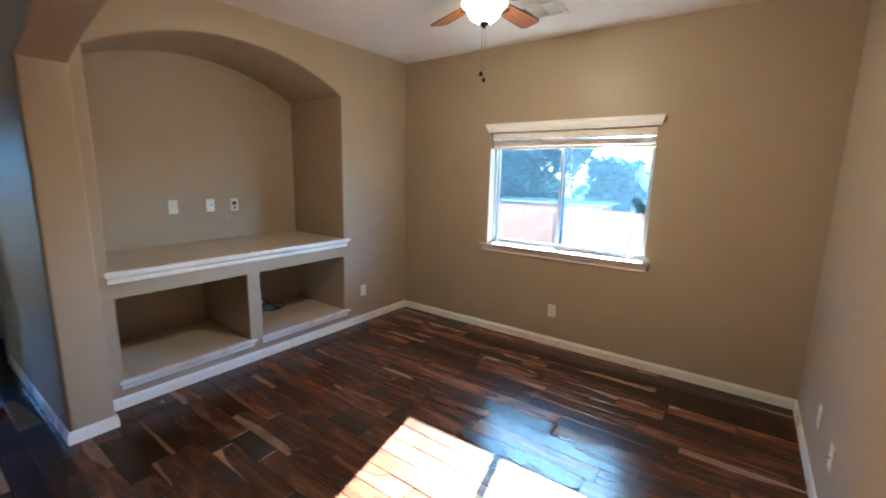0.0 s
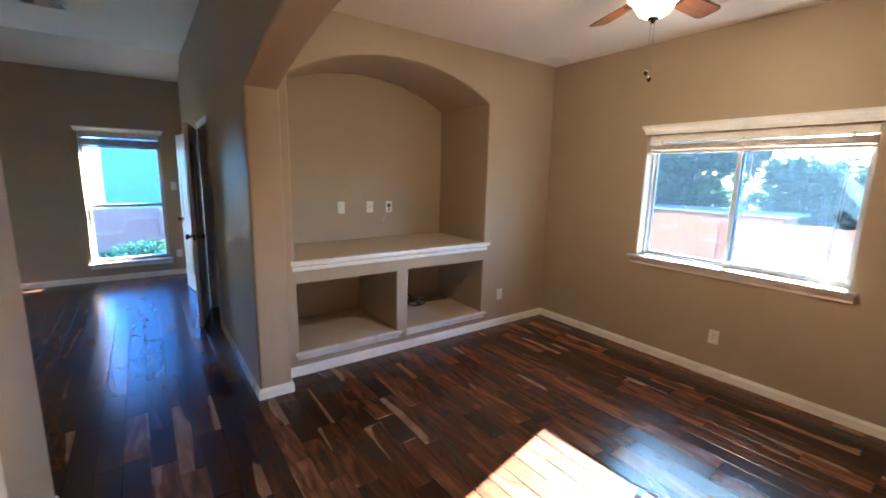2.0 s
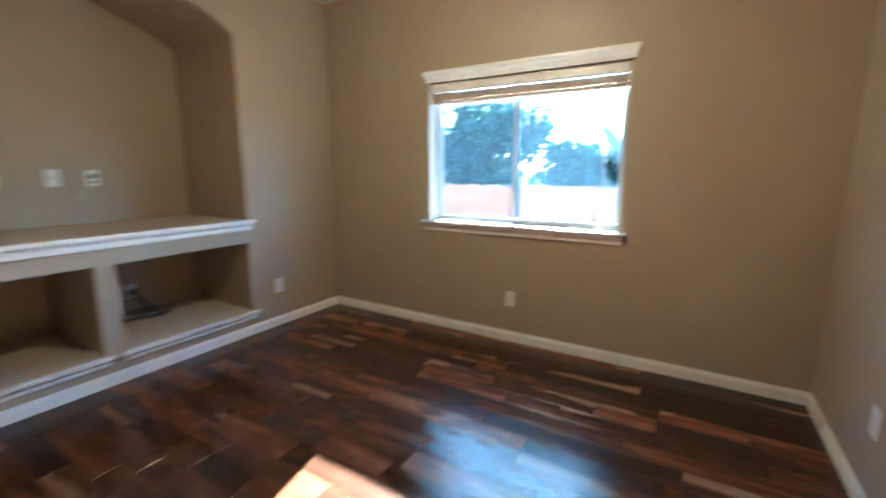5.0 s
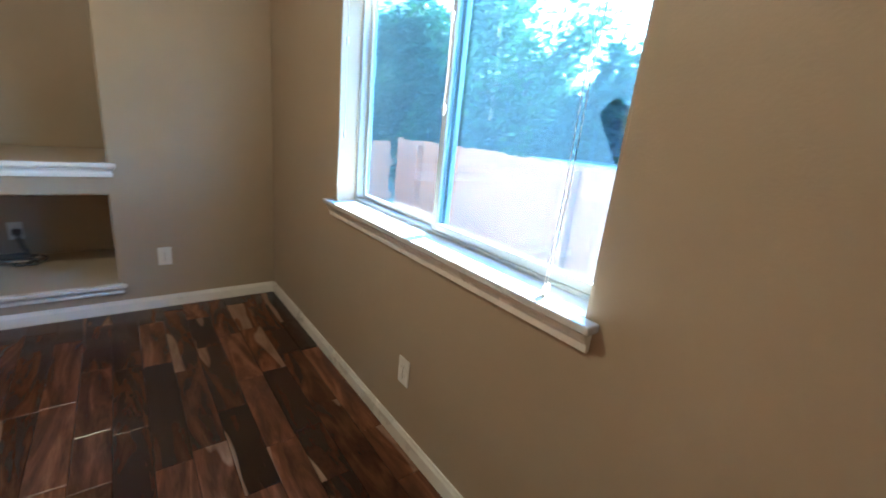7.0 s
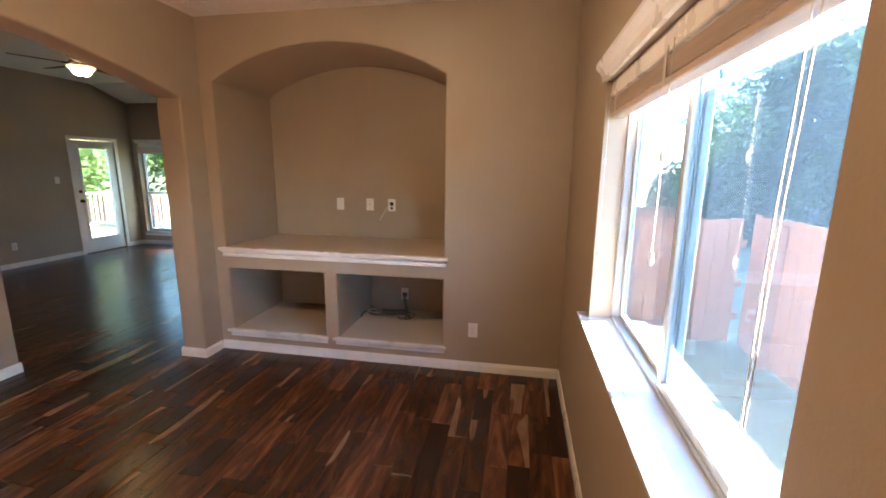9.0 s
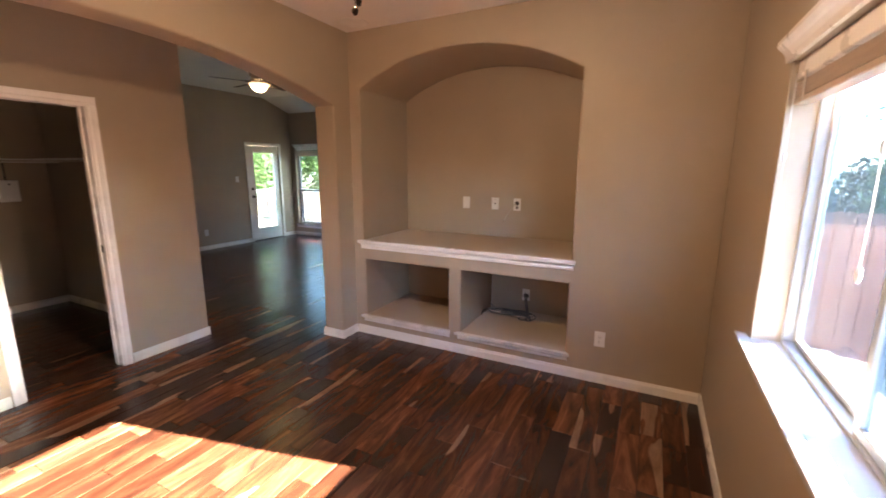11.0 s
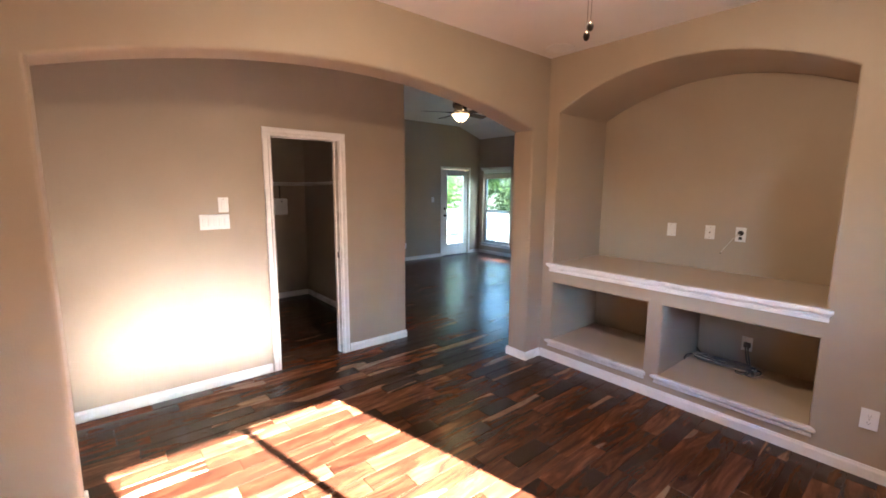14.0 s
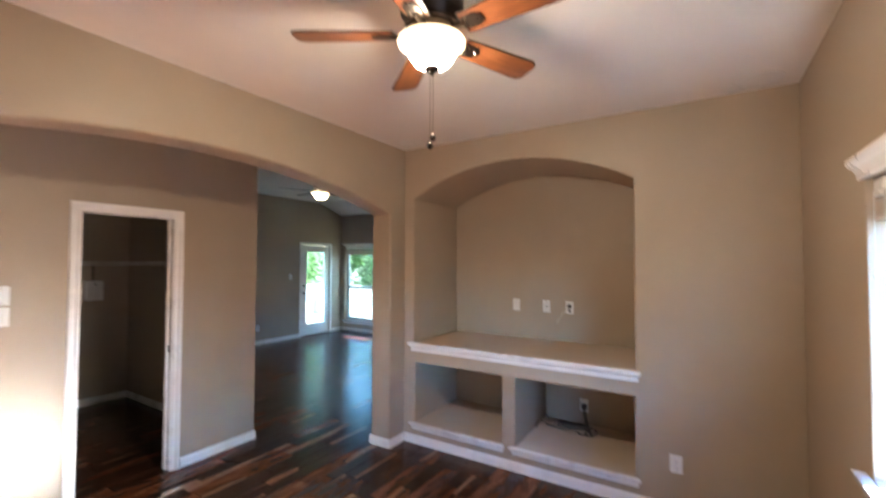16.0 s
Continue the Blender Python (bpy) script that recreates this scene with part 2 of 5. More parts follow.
SLATE = mixed("slate_plastic", (0.13, 0.15, 0.21), (0.19, 0.21, 0.28), 8.0, 0.5)
GREY_CABLE = mixed("grey_cable", (0.05, 0.05, 0.05), (0.12, 0.12, 0.115), 12.0, 0.5)
WHITE_CABLE = mixed("cream_cable", (0.50, 0.45, 0.36), (0.62, 0.56, 0.46), 12.0, 0.5)
VENT = mixed("white_vent_enamel", (0.70, 0.69, 0.67), (0.77, 0.76, 0.74), 6.0, 0.4)
DUCT = mixed("dark_opening_shade", (0.03, 0.03, 0.03), (0.06, 0.06, 0.06), 6.0, 0.7)
WIRE = mixed("white_wire", (0.7, 0.7, 0.69), (0.78, 0.78, 0.77), 8.0, 0.35)
FENCE = mixed("red_brown_cedar", (0.40, 0.125, 0.060), (0.53, 0.20, 0.10), 2.0, 0.8, 0.4, 40.0, stretch=(9, 9, 1))
GRASS = mixed("dry_lawn", (0.13, 0.115, 0.055), (0.22, 0.19, 0.10), 1.5, 0.9, 0.6, 60.0)
SLAB = mixed("concrete", (0.36, 0.34, 0.31), (0.46, 0.44, 0.40), 1.2, 0.85, 0.3, 50.0)
LEAF = leafy("green_leaves", (0.035, 0.075, 0.014), (0.11, 0.18, 0.035))
LEAF_DARK = leafy("dark_leaves", (0.018, 0.045, 0.018), (0.05, 0.09, 0.03))
BARK = mixed("bark", (0.07, 0.05, 0.035), (0.14, 0.105, 0.075), 6.0, 0.9, 0.8, 30.0, stretch=(4, 4, 1))
SIDING = mixed("blue_grey_siding", (0.22, 0.30, 0.36), (0.26, 0.34, 0.40), 2.0, 0.7)
STUCCO = mixed("pale_house_wall", (0.26, 0.24, 0.21), (0.32, 0.30, 0.27), 2.0, 0.85, 0.3, 80.0)
SHINGLE = mixed("grey_shingle", (0.10, 0.095, 0.09), (0.17, 0.16, 0.15), 7.0, 0.9, 0.5, 40.0)
RAIL = mixed("white_rail_paint", (0.72, 0.70, 0.68), (0.8, 0.78, 0.76), 5.0, 0.5)
DECK = mixed("deck_boards", (0.30, 0.22, 0.16), (0.40, 0.30, 0.22), 3.0, 0.7, stretch=(1, 12, 1))
RED = mixed("faded_red_cloth", (0.28, 0.04, 0.035), (0.36, 0.06, 0.05), 8.0, 0.8)


# ---- mesh helpers ----
def box(bm, x0, x1, y0, y1, z0, z1, bevel=0.0, segments=1):
    vs = [bm.verts.new((x, y, z)) for x in (x0, x1) for y in (y0, y1) for z in (z0, z1)]
    fs = [bm.faces.new([vs[i] for i in q]) for q in ((0, 1, 3, 2), (4, 6, 7, 5), (0, 4, 5, 1), (2, 3, 7, 6), (0, 2, 6, 4), (1, 5, 7, 3))]
    if bevel:
        edges = list({e for f in fs for e in f.edges})
        bmesh.ops.bevel(bm, geom=edges, offset=bevel, segments=segments, affect="EDGES", profile=0.6)


def prism(bm, outline, axis, a, b):
    """An outline in the two other axes (in x, y, z order), pushed from a to b along axis."""
    def at(u, v, w):
        return {"x": (w, u, v), "y": (u, w, v), "z": (u, v, w)}[axis]
    lo = [bm.verts.new(at(u, v, a)) for u, v in outline]
    hi = [bm.verts.new(at(u, v, b)) for u, v in outline]
    bm.faces.new(lo)
    bm.faces.new(hi[::-1])
    for i in range(len(lo)):
        j = (i + 1) % len(lo)
        bm.faces.new((lo[i], hi[i], hi[j], lo[j]))


def lathe(bm, profile, cx=0.0, cy=0.0, steps=32):
    """A turned body about a vertical axis from (radius, z) pairs."""
    rings = []
    for r, z in profile:
        rings.append([bm.verts.new((cx + max(r, 1e-4) * math.cos(2 * math.pi * k / steps), cy + max(r, 1e-4) * math.sin(2 * math.pi * k / steps), z)) for k in range(steps)])
    for a, b in zip(rings, rings[1:]):
        for k in range(steps):
            j = (k + 1) % steps
            bm.faces.new((a[k], a[j], b[j], b[k]))
    bm.faces.new(rings[0][::-1])
    bm.faces.new(rings[-1])


def tube(bm, points, radius, sides=8):
    pts = [Vector(p) for p in points]
    rings = []
    for i, p in enumerate(pts):
        d = (pts[min(i + 1, len(pts) - 1)] - pts[max(i - 1, 0)]).normalized()
        u = d.cross(Vector((0.31, 0.22, 0.92)))
        if u.length < 0.05:
            u = d.cross(Vector((1, 0, 0)))
        u.normalize()
        w = d.cross(u)
        r = radius(i / (len(pts) - 1)) if callable(radius) else radius
        rings.append([bm.verts.new(p + r * (math.cos(2 * math.pi * k / sides) * u + math.sin(2 * math.pi * k / sides) * w)) for k in range(sides)])
    for a, b in zip(rings, rings[1:]):
        for k in range(sides):
            j = (k + 1) % sides
            bm.faces.new((a[k], a[j], b[j], b[k]))
    bm.faces.new(rings[0][::-1])
    bm.faces.new(rings[-1])


def finish(name, bm, mat, smooth=False):
    bmesh.ops.recalc_face_normals(bm, faces=bm.faces)
    me = bpy.data.meshes.new(name)
    bm.to_mesh(me)
    bm.free()
    me.materials.append(mat)
    if smooth:
        me.polygons.foreach_set("use_smooth", [True] * len(me.polygons))
        me.set_sharp_from_angle(angle=radians(38))
    return me


def part(name, bm, mat, parent, label="", smooth=False):
    ob = new(name, finish(name, bm, mat, smooth))
    ob.parent = parent
    if label:
        tagged(ob, label)
    return ob


def thing(name, label, category, x=0.0, y=0.0, z=0.0, rz=0.0, group=""):
    ob = new(name)
    ob.empty_display_size = 0.1
    ob.matrix_world = pose(x, y, z, 0, 0, rz)
    return tagged(ob, label, category, group)


def structure(name, bm, mat, label, category, smooth=False):
    return tagged(new(name, finish(name, bm, mat, smooth)), label, category, "", "structure")


def holder(name, label, category):
    ob = new(name)
    return tagged(ob, label, category, "", "structure")


def boxpart(name, mat, parent, dims, bevel=0.0, label="", segments=1):
    bm = bmesh.new()
    box(bm, *dims, bevel, segments)
    return part(name, bm, mat, parent, label)


def arc(u0, u1, spring, rise, steps=28):
    """Points of a segmental arch from u0 to u1."""
    half = (u1 - u0) / 2
    r = (half * half + rise * rise) / (2 * rise)
    c, mid = spring + rise - r, (u0 + u1) / 2
    a = math.asin(half / r)
    return [(mid + r * math.sin(-a + 2 * a * k / steps), c + r * math.cos(-a + 2 * a * k / steps)) for k in range(steps + 1)]


def holed(bm, outer, holes, axis, a, b, soft=0.0):
    """A wall: an outline with holes that go right through, from a to b along axis."""
    def at(u, v, w):
        return {"x": (w, u, v), "y": (u, w, v), "z": (u, v, w)}[axis]
    sides = []
    for w in (a, b):
        edges, loops = [], []
        for loop in (outer, *holes):
            vs = [bm.verts.new(at(u, v, w)) for u, v in loop]
            edges += [bm.edges.new((vs[i], vs[(i + 1) % len(vs)])) for i in range(len(vs))]
            loops.append(vs)
        bmesh.ops.triangle_fill(bm, edges=edges, use_beauty=True, use_dissolve=False)
        sides.append(loops)
    rim = []
    for k, (la, lb) in enumerate(zip(*sides)):
        for i in range(len(la)):
            j = (i + 1) % len(la)
            f = bm.faces.new((la[i], la[j], lb[j], lb[i]))
            if k:
                rim += [e for e in f.edges if (e.verts[0] in la and e.verts[1] in la) or (e.verts[0] in lb and e.verts[1] in lb)]
    if soft:
        bmesh.ops.recalc_face_normals(bm, faces=bm.faces)
        bmesh.ops.bevel(bm, geom=list(set(rim)), offset=soft, segments=4, affect="EDGES", profile=0.5)


# ---- plan ----
H, HL = 2.76, 3.08            # ceilings of the room and of the hall
XR = 3.68                     # room's end wall
YA, YB = -2.958, -3.180       # arch wall, room side and hall side
YC = -4.200                   # closet wall
XF, YD = -4.335, -8.240       # far wall and garden-door wall of the living room
XE = 4.30                     # hall's end
JL, JR = 0.216, 3.425         # arch jambs
BH, BT = 0.079, 0.013         # baseboard
F = -0.020                    # finished floor

# niche wall: a deep block with three pockets in its face
NY0, NY1, ND = -2.845, -0.925, 0.81
bm = bmesh.new()
outer = [(YA + 0.002, -0.06), (-0.002, -0.06), (-0.002, H + 0.1), (YA + 0.002, H + 0.1)]
SHELF_Z, CUB_T, CUB_B = 0.918, 0.730, 0.165
niche_loop = [(NY0, SHELF_Z - 0.012), (NY1, SHELF_Z - 0.012)] + arc(NY0, NY1, 2.278, 0.257, 30)[::-1]
cub_l = [(-2.832, CUB_B), (-1.950, CUB_B), (-1.950, CUB_T), (-2.832, CUB_T)]
cub_r = [(-1.830, CUB_B), (-0.933, CUB_B), (-0.933, CUB_T), (-1.830, CUB_T)]
edges, loops = [], []
for loop in (outer, niche_loop, cub_l, cub_r):
    vs = [bm.verts.new((0, u, v)) for u, v in loop]
    edges += [bm.edges.new((vs[i], vs[(i + 1) % len(vs)])) for i in range(len(vs))]
    loops.append(vs)
bmesh.ops.triangle_fill(bm, edges=edges, use_beauty=True, use_dissolve=False)
rim = []
for k, (vs, depth) in enumerate(zip(loops, (-0.95, -ND, -0.79, -0.79))):
    back = [bm.verts.new((depth, v.co.y, v.co.z)) for v in vs]
    for i in range(len(vs)):
        j = (i + 1) % len(vs)
        f = bm.faces.new((vs[i], vs[j], back[j], back[i]))
        if k:
            rim += [e for e in f.edges if e.verts[0] in vs and e.verts[1] in vs]
    bm.faces.new(back)
bmesh.ops.recalc_face_normals(bm, faces=bm.faces)
bmesh.ops.bevel(bm, geom=list(set(rim)), offset=0.016, segments=4, affect="EDGES", profile=0.5)
structure("wall_niche", bm, WALL, "tan painted wall with an arched media niche", "wall", True)

# arch wall and passage wall in one
bm = bmesh.new()
outline = [(XF - 0.14, -0.06), (-3.46, -0.06), (-3.46, 2.045), (-2.76, 2.045), (-2.76, -0.06), (-2.25, -0.06), (-2.25, 2.045), (-1.52, 2.045), (-1.52, -0.06),
           (JL, -0.06)] + arc(JL, JR, 2.118, 0.240, 40) + [(JR, -0.06), (XE, -0.06), (XE, HL + 0.1), (XF - 0.14, HL + 0.1)]
prism(bm, outline, "y", YB, YA)
bm.normal_update()
soft = [e for e in bm.edges if all(JL - 0.01 < v.co.x < JR + 0.01 and v.co.z < 2.6 for v in e.verts) and abs(e.verts[0].co.y - e.verts[1].co.y) < 1e-4 and len(e.link_faces) == 2]
bmesh.ops.recalc_face_normals(bm, faces=bm.faces)
bmesh.ops.bevel(bm, geom=soft, offset=0.02, segments=4, affect="EDGES", profile=0.5)
big = [f for f in bm.faces if len(f.verts) > 4]
bmesh.ops.triangulate(bm, faces=big)
structure("wall_arch", bm, WALL, "tan painted wall with a wide flat arch", "wall", True)

# window wall
WX0, WX1, WZ0, WZ1 = 1.110, 2.602, 0.880, 1.985
bm = bmesh.new()
holed(bm, [(-0.95, -0.5), (XR + 0.14, -0.5), (XR + 0.14, H + 0.1), (-0.95, H + 0.1)], [[(WX0, WZ0), (WX1, WZ0), (WX1, WZ1), (WX0, WZ1)]], "y", 0.0, 0.17, 0.004)
structure("wall_window", bm, WALL, "tan painted wall with a wide sliding window", "wall", True)
bm = bmesh.new()
box(bm, XR, XR + 0.14, YA + 0.002, -0.002, -0.06, H + 0.1)
structure("wall_east", bm, WALL, "plain tan painted wall", "wall")

# closet wall with its doorway
CX0, CX1, CZ = 1.487, 2.092, 2.030
bm = bmesh.new()
holed(bm, [(0.742, -0.06), (CX0 - 0.016, -0.06), (CX0 - 0.016, CZ + 0.016), (CX1 + 0.016, CZ + 0.016), (CX1 + 0.016, -0.06), (XE, -0.06), (XE, HL + 0.1), (0.742, HL + 0.1)], [], "y", YC - 0.12, YC)
structure("wall_closet", bm, WALL, "tan painted hall wall with a closet doorway", "wall")
bm = bmesh.new()
box(bm, 0.742, 0.832, YD - 0.02, YC - 0.122, -0.06, HL + 0.1)
structure("wall_closet_west", bm, WALL, "plain tan painted closet side wall", "wall")
bm = bmesh.new()
box(bm, 0.834, 3.30, -6.82, -6.70, -0.06, 2.80)
structure("wall_closet_back", bm, WALL, "plain tan painted closet back wall", "wall")
bm = bmesh.new()
box(bm, 3.20, 3.32, -6.698, YC - 0.122, -0.06, 2.80)
structure("wall_closet_east", bm, WALL, "plain tan painted closet side wall", "wall")
bm = bmesh.new()
box(bm, XE + 0.002, XE + 0.12, YC - 0.12, YA, -0.06, HL + 0.1)
structure("wall_hall_end", bm, WALL, "plain tan painted hall end wall", "wall")

# living room: far wall with two windows, garden-door wall
FW = [(-4.385, -3.470), (-8.110, -7.195)]
FZ0, FZ1 = 0.245, 2.060
bm = bmesh.new()
holed(bm, [(YD - 0.14, -0.5), (YA, -0.5), (YA, HL + 0.1), (YD - 0.14, HL + 0.1)], [[(a, FZ0), (b, FZ0), (b, FZ1), (a, FZ1)] for a, b in FW], "x", XF - 0.16, XF)
structure("wall_far", bm, WALL, "tan painted living room wall with tall windows", "wall")
DX0, DX1 = -3.945, -3.125
bm = bmesh.new()
holed(bm, [(XF, -0.06), (DX0, -0.06), (DX0, 2.06), (DX1, 2.06), (DX1, -0.06), (0.862, -0.06), (0.862, HL + 0.1), (XF, HL + 0.1)], [], "y", YD - 0.14, YD)
structure("wall_garden", bm, WALL, "tan painted wall with a glazed garden door", "wall")
# closets behind the passage doors
bm = bmesh.new()
box(bm, -3.70, -0.96, -2.30, -2.20, -0.06, HL)
box(bm, -3.70, -3.60, YA + 0.002, -2.302, -0.06, HL)
box(bm, -2.56, -2.46, YA + 0.002, -2.302, -0.06, HL)
structure("wall_passage_closets", bm, WALL, "tan painted closet walls behind the passage", "wall")

# ceilings
bm = bmesh.new()
box(bm, -0.02, XR + 0.05, YA - 0.05, 0.05, H, H + 0.08)
structure("ceiling_room", bm, CEIL, "white textured flat ceiling", "ceiling")
bm = bmesh.new()
prism(bm, [(XF - 0.1, 2.80), (XF, 2.835), (-3.62, HL), (XE + 0.1, HL), (XE + 0.1, HL + 0.12), (XF - 0.1, HL + 0.12)], "y", YD - 0.1, YA - 0.02)
structure("ceiling_living", bm, CEIL, "white ceiling sloping down to the far wall", "ceiling")
bm = bmesh.new()
box(bm, 0.836, 3.198, -6.696, YC - 0.124, 2.74, 2.82)
structure("ceiling_closet", bm, CEIL, "white closet ceiling", "ceiling")
bm = bmesh.new()
# unseen deep eaves, added to hold skylight back from the living room windows
box(bm, XF - 1.15, XF - 0.17, YD - 1.1, YA, 2.55, 2.68)
box(bm, XF - 0.165, XE + 0.4, YD - 1.1, YD - 0.15, 2.55, 2.68)
prism(bm, [(XF - 0.4, HL + 0.13), (XE + 0.4, HL + 0.13), (XE + 0.4, HL + 0.3), (XF - 0.4, HL + 0.3)], "y", YD - 0.4, 0.5)
structure("roof", bm, SHINGLE, "grey roof over the house, with unseen eaves added to block skylight", "roof")


# ---- trim ----
def base_run(axis, a, b, wall, out):
    """A baseboard along axis from a to b on the wall's face; out is +1 or -1."""
    bm = bmesh.new()
    o = [(wall, F - 0.004), (wall + out * BT, F - 0.004), (wall + out * BT, F + BH - 0.022), (wall + out * BT * 0.62, F + BH - 0.010), (wall + out * BT * 0.5, F + BH), (wall, F + BH)]
    prism(bm, o, axis, a, b)
    return structure("baseboard", bm, TRIM, "white painted baseboard along the floor", "baseboard")


base_run("y", YA + BT, -BT, 0.0, 1)
base_run("x", 0.0, XR, 0.0, -1)
base_run("y", YA + BT, -BT, XR, -1)
base_run("x", BT, JL + BT, YA, 1)
base_run("x", JR - BT, XR - BT, YA, 1)
base_run("y", YB, YA, JL, 1)
base_run("y", YB, YA, JR, -1)
base_run("x", -1.455, JL + BT, YB, -1)
base_run("x", -2.70, -2.315, YB, -1)
base_run("x", XF + BT, -3.525, YB, -1)
base_run("x", JR - BT, XE, YB, -1)
base_run("x", 0.742 - BT, CX0 - 0.075, YC, 1)
base_run("x", CX1 + 0.075, XE, YC, 1)
base_run("y", YD + BT, YC, 0.742, -1)
base_run("y", YC - BT, YB - BT, XE, -1)
base_run("y", YD, YB, XF, 1)
base_run("x", XF + BT, DX0 - 0.07, YD, 1)
base_run("x", DX1 + 0.07, 0.742 - BT, YD, 1)
base_run("x", 0.832 + BT, 3.2, -6.70, 1)
base_run("y", -6.70, YC - 0.12, 0.832, 1)
base_run("y", -6.70 + BT, YC - 0.12, 3.2, -1)


def casing(name, axis_along, lo, hi, top, face, out, inner_depth, width=0.066, label="white moulded door casing"):
    """Door casing on one face of a wall that runs along x, with the jamb lining through it."""
    root = holder(name, label, "door frame")
    t = 0.018
    def profile(x_in, x_out):
        s = 1 if x_out > x_in else -1
        return [(x_in + s * 0.004, face), (x_in + s * 0.004, face + out * 0.010), (x_in + s * 0.020, face + out * 0.013), (x_in + s * 0.026, face + out * 0.009), (x_in + s * 0.040, face + out * 0.014), (x_in + s * 0.052, face + out * t), (x_out, face + out * t), (x_out, face)]
    for a, b in ((lo, lo - width), (hi, hi + width)):
        bm = bmesh.new()
        prism(bm, profile(a, b), "z", F - 0.002, top + 0.004)
        part("casing_side", bm, TRIM, root)
    bm = bmesh.new()
    pr = [(f, top + (x - 0.0)) for x, f in profile(0.0, width)]
    prism(bm, [(f, z) for f, z in pr], "x", lo - width, hi + width)
    part("casing_head", bm, TRIM, root)
    back = face - out * inner_depth
    y0, y1 = min(face, back), max(face, back)
    boxpart("jamb", TRIM, root, (lo - 0.016, lo + 0.004, y0, y1 - 0.001, F - 0.002, top + 0.01))
    boxpart("jamb", TRIM, root, (hi - 0.004, hi + 0.016, y0, y1 - 0.001, F - 0.002, top + 0.01))
    boxpart("jamb_head", TRIM, root, (lo + 0.004, hi - 0.004, y0, y1 - 0.001, top - 0.002, top + 0.016))
    mid = face - out * (inner_depth * 0.62)
    for x in (lo + 0.010, hi - 0.010):
        boxpart("door_stop", TRIM, root, (x - 0.006, x + 0.006, mid - 0.018, mid + 0.018, F, top - 0.002), 0.002)
    return root


closet_frame = casing("door_frame_1", "x", CX0, CX1, CZ, YC, 1, 0.12)
bm = bmesh.new()
box(bm, CX0 + 0.004, CX0 + 0.0065, YC - 0.062, YC - 0.030, 0.930, 0.990, 0.0015)
plate = part("strike_plate", bm, BRONZE, closet_frame, "dark bronze strike plate")
# thin black block on the plate paints the shade of the latch hole
boxpart("latch_hole_shade", BLACK, plate, (CX0 + 0.0065, CX0 + 0.0072, YC - 0.052, YC - 0.040, 0.947, 0.973))
casing("door_frame_2", "x", -2.25, -1.52, 2.03, YB, -1, 0.22)
casing("door_frame_3", "x", -3.46, -2.76, 2.03, YB, -1, 0.22)


def ledge(name, y0, y1, z_top, z_bot, proud, depth, label):
    """A shelf board in a pocket with a stepped nosing across its front."""
    root = holder(name, label, "shelf")
    bm = bmesh.new()
    box(bm, -depth + 0.004, 0.002, y0 + 0.004, y1 - 0.004, z_top - 0.016, z_top, 0.0)
    part("shelf_board", bm, LEDGE, root, "cream painted shelf board")
    bm = bmesh.new()
    h = z_top - z_bot
    prof = [(0.003, z_bot), (proud * 0.34, z_bot), (proud * 0.40, z_bot + h * 0.10), (proud * 0.40, z_bot + h * 0.26), (proud * 0.30, z_bot + h * 0.30), (proud * 0.34, z_bot + h * 0.42), (proud * 0.62, z_bot + h * 0.58), (proud * 0.80, z_bot + h * 0.62), (proud * 0.72, z_bot + h * 0.68), (proud, z_bot + h * 0.74), (proud, z_top + 0.0015), (0.003, z_top + 0.0015)]
    lo = [bm.verts.new((x, y0 - 0.030 * (x / proud) - 0.012, z)) for x, z in prof]
    hi = [bm.verts.new((x, y1 + 0.030 * (x / proud) + 0.012, z)) for x, z in prof]
    bm.faces.new(lo)
    bm.faces.new(hi[::-1])
    for i in range(len(lo)):
        j = (i + 1) % len(lo)
        bm.faces.new((lo[i], hi[i], hi[j], lo[j]))
    part("nosing", bm, TRIM, root, "white moulded nosing")
    return root


ledge("shelf_media", NY0, NY1, SHELF_Z, 0.838, 0.048, ND, "cream shelf with a white moulded front edge in the niche")
ledge("shelf_cubby", -2.832, -1.950, 0.176, 0.112, 0.040, 0.79, "cream cubby floor with a white moulded edge")
ledge("shelf_cubby", -1.830, -0.933, 0.176, 0.112, 0.040, 0.79, "cream cubby floor with a white moulded edge")


# ---- windows ----
def crown(parent, axis, a, b, face, out, z0, z1):
    bm = bmesh.new()
    d, h = 0.045, z1 - z0
    prof = [(0.0, z0), (d * 0.35, z0), (d * 0.42, z0 + h * 0.30), (d * 0.62, z0 + h * 0.52), (d * 0.80, z0 + h * 0.62), (d, z0 + h * 0.80), (d, z1), (0.0, z1)]
    def at(w, f, z):
        return (w, face + out * f, z) if axis == "x" else (face + out * f, w, z)
    lo = [bm.verts.new(at(a + (d - f) * 0.6, f, z)) for f, z in prof]
    hi = [bm.verts.new(at(b - (d - f) * 0.6, f, z)) for f, z in prof]
    bm.faces.new(lo)
    bm.faces.new(hi[::-1])
    for i in range(len(lo)):
        j = (i + 1) % len(lo)
        bm.faces.new((lo[i], hi[i], hi[j], lo[j]))
    return part("crown_head", bm, TRIM, parent, "white moulded head trim")


w1 = holder("window_1", "white horizontal sliding window with crown head and sill", "window")
crown(w1, "x", 1.072, 2.646, 0.0, -1, 1.982, 2.062)
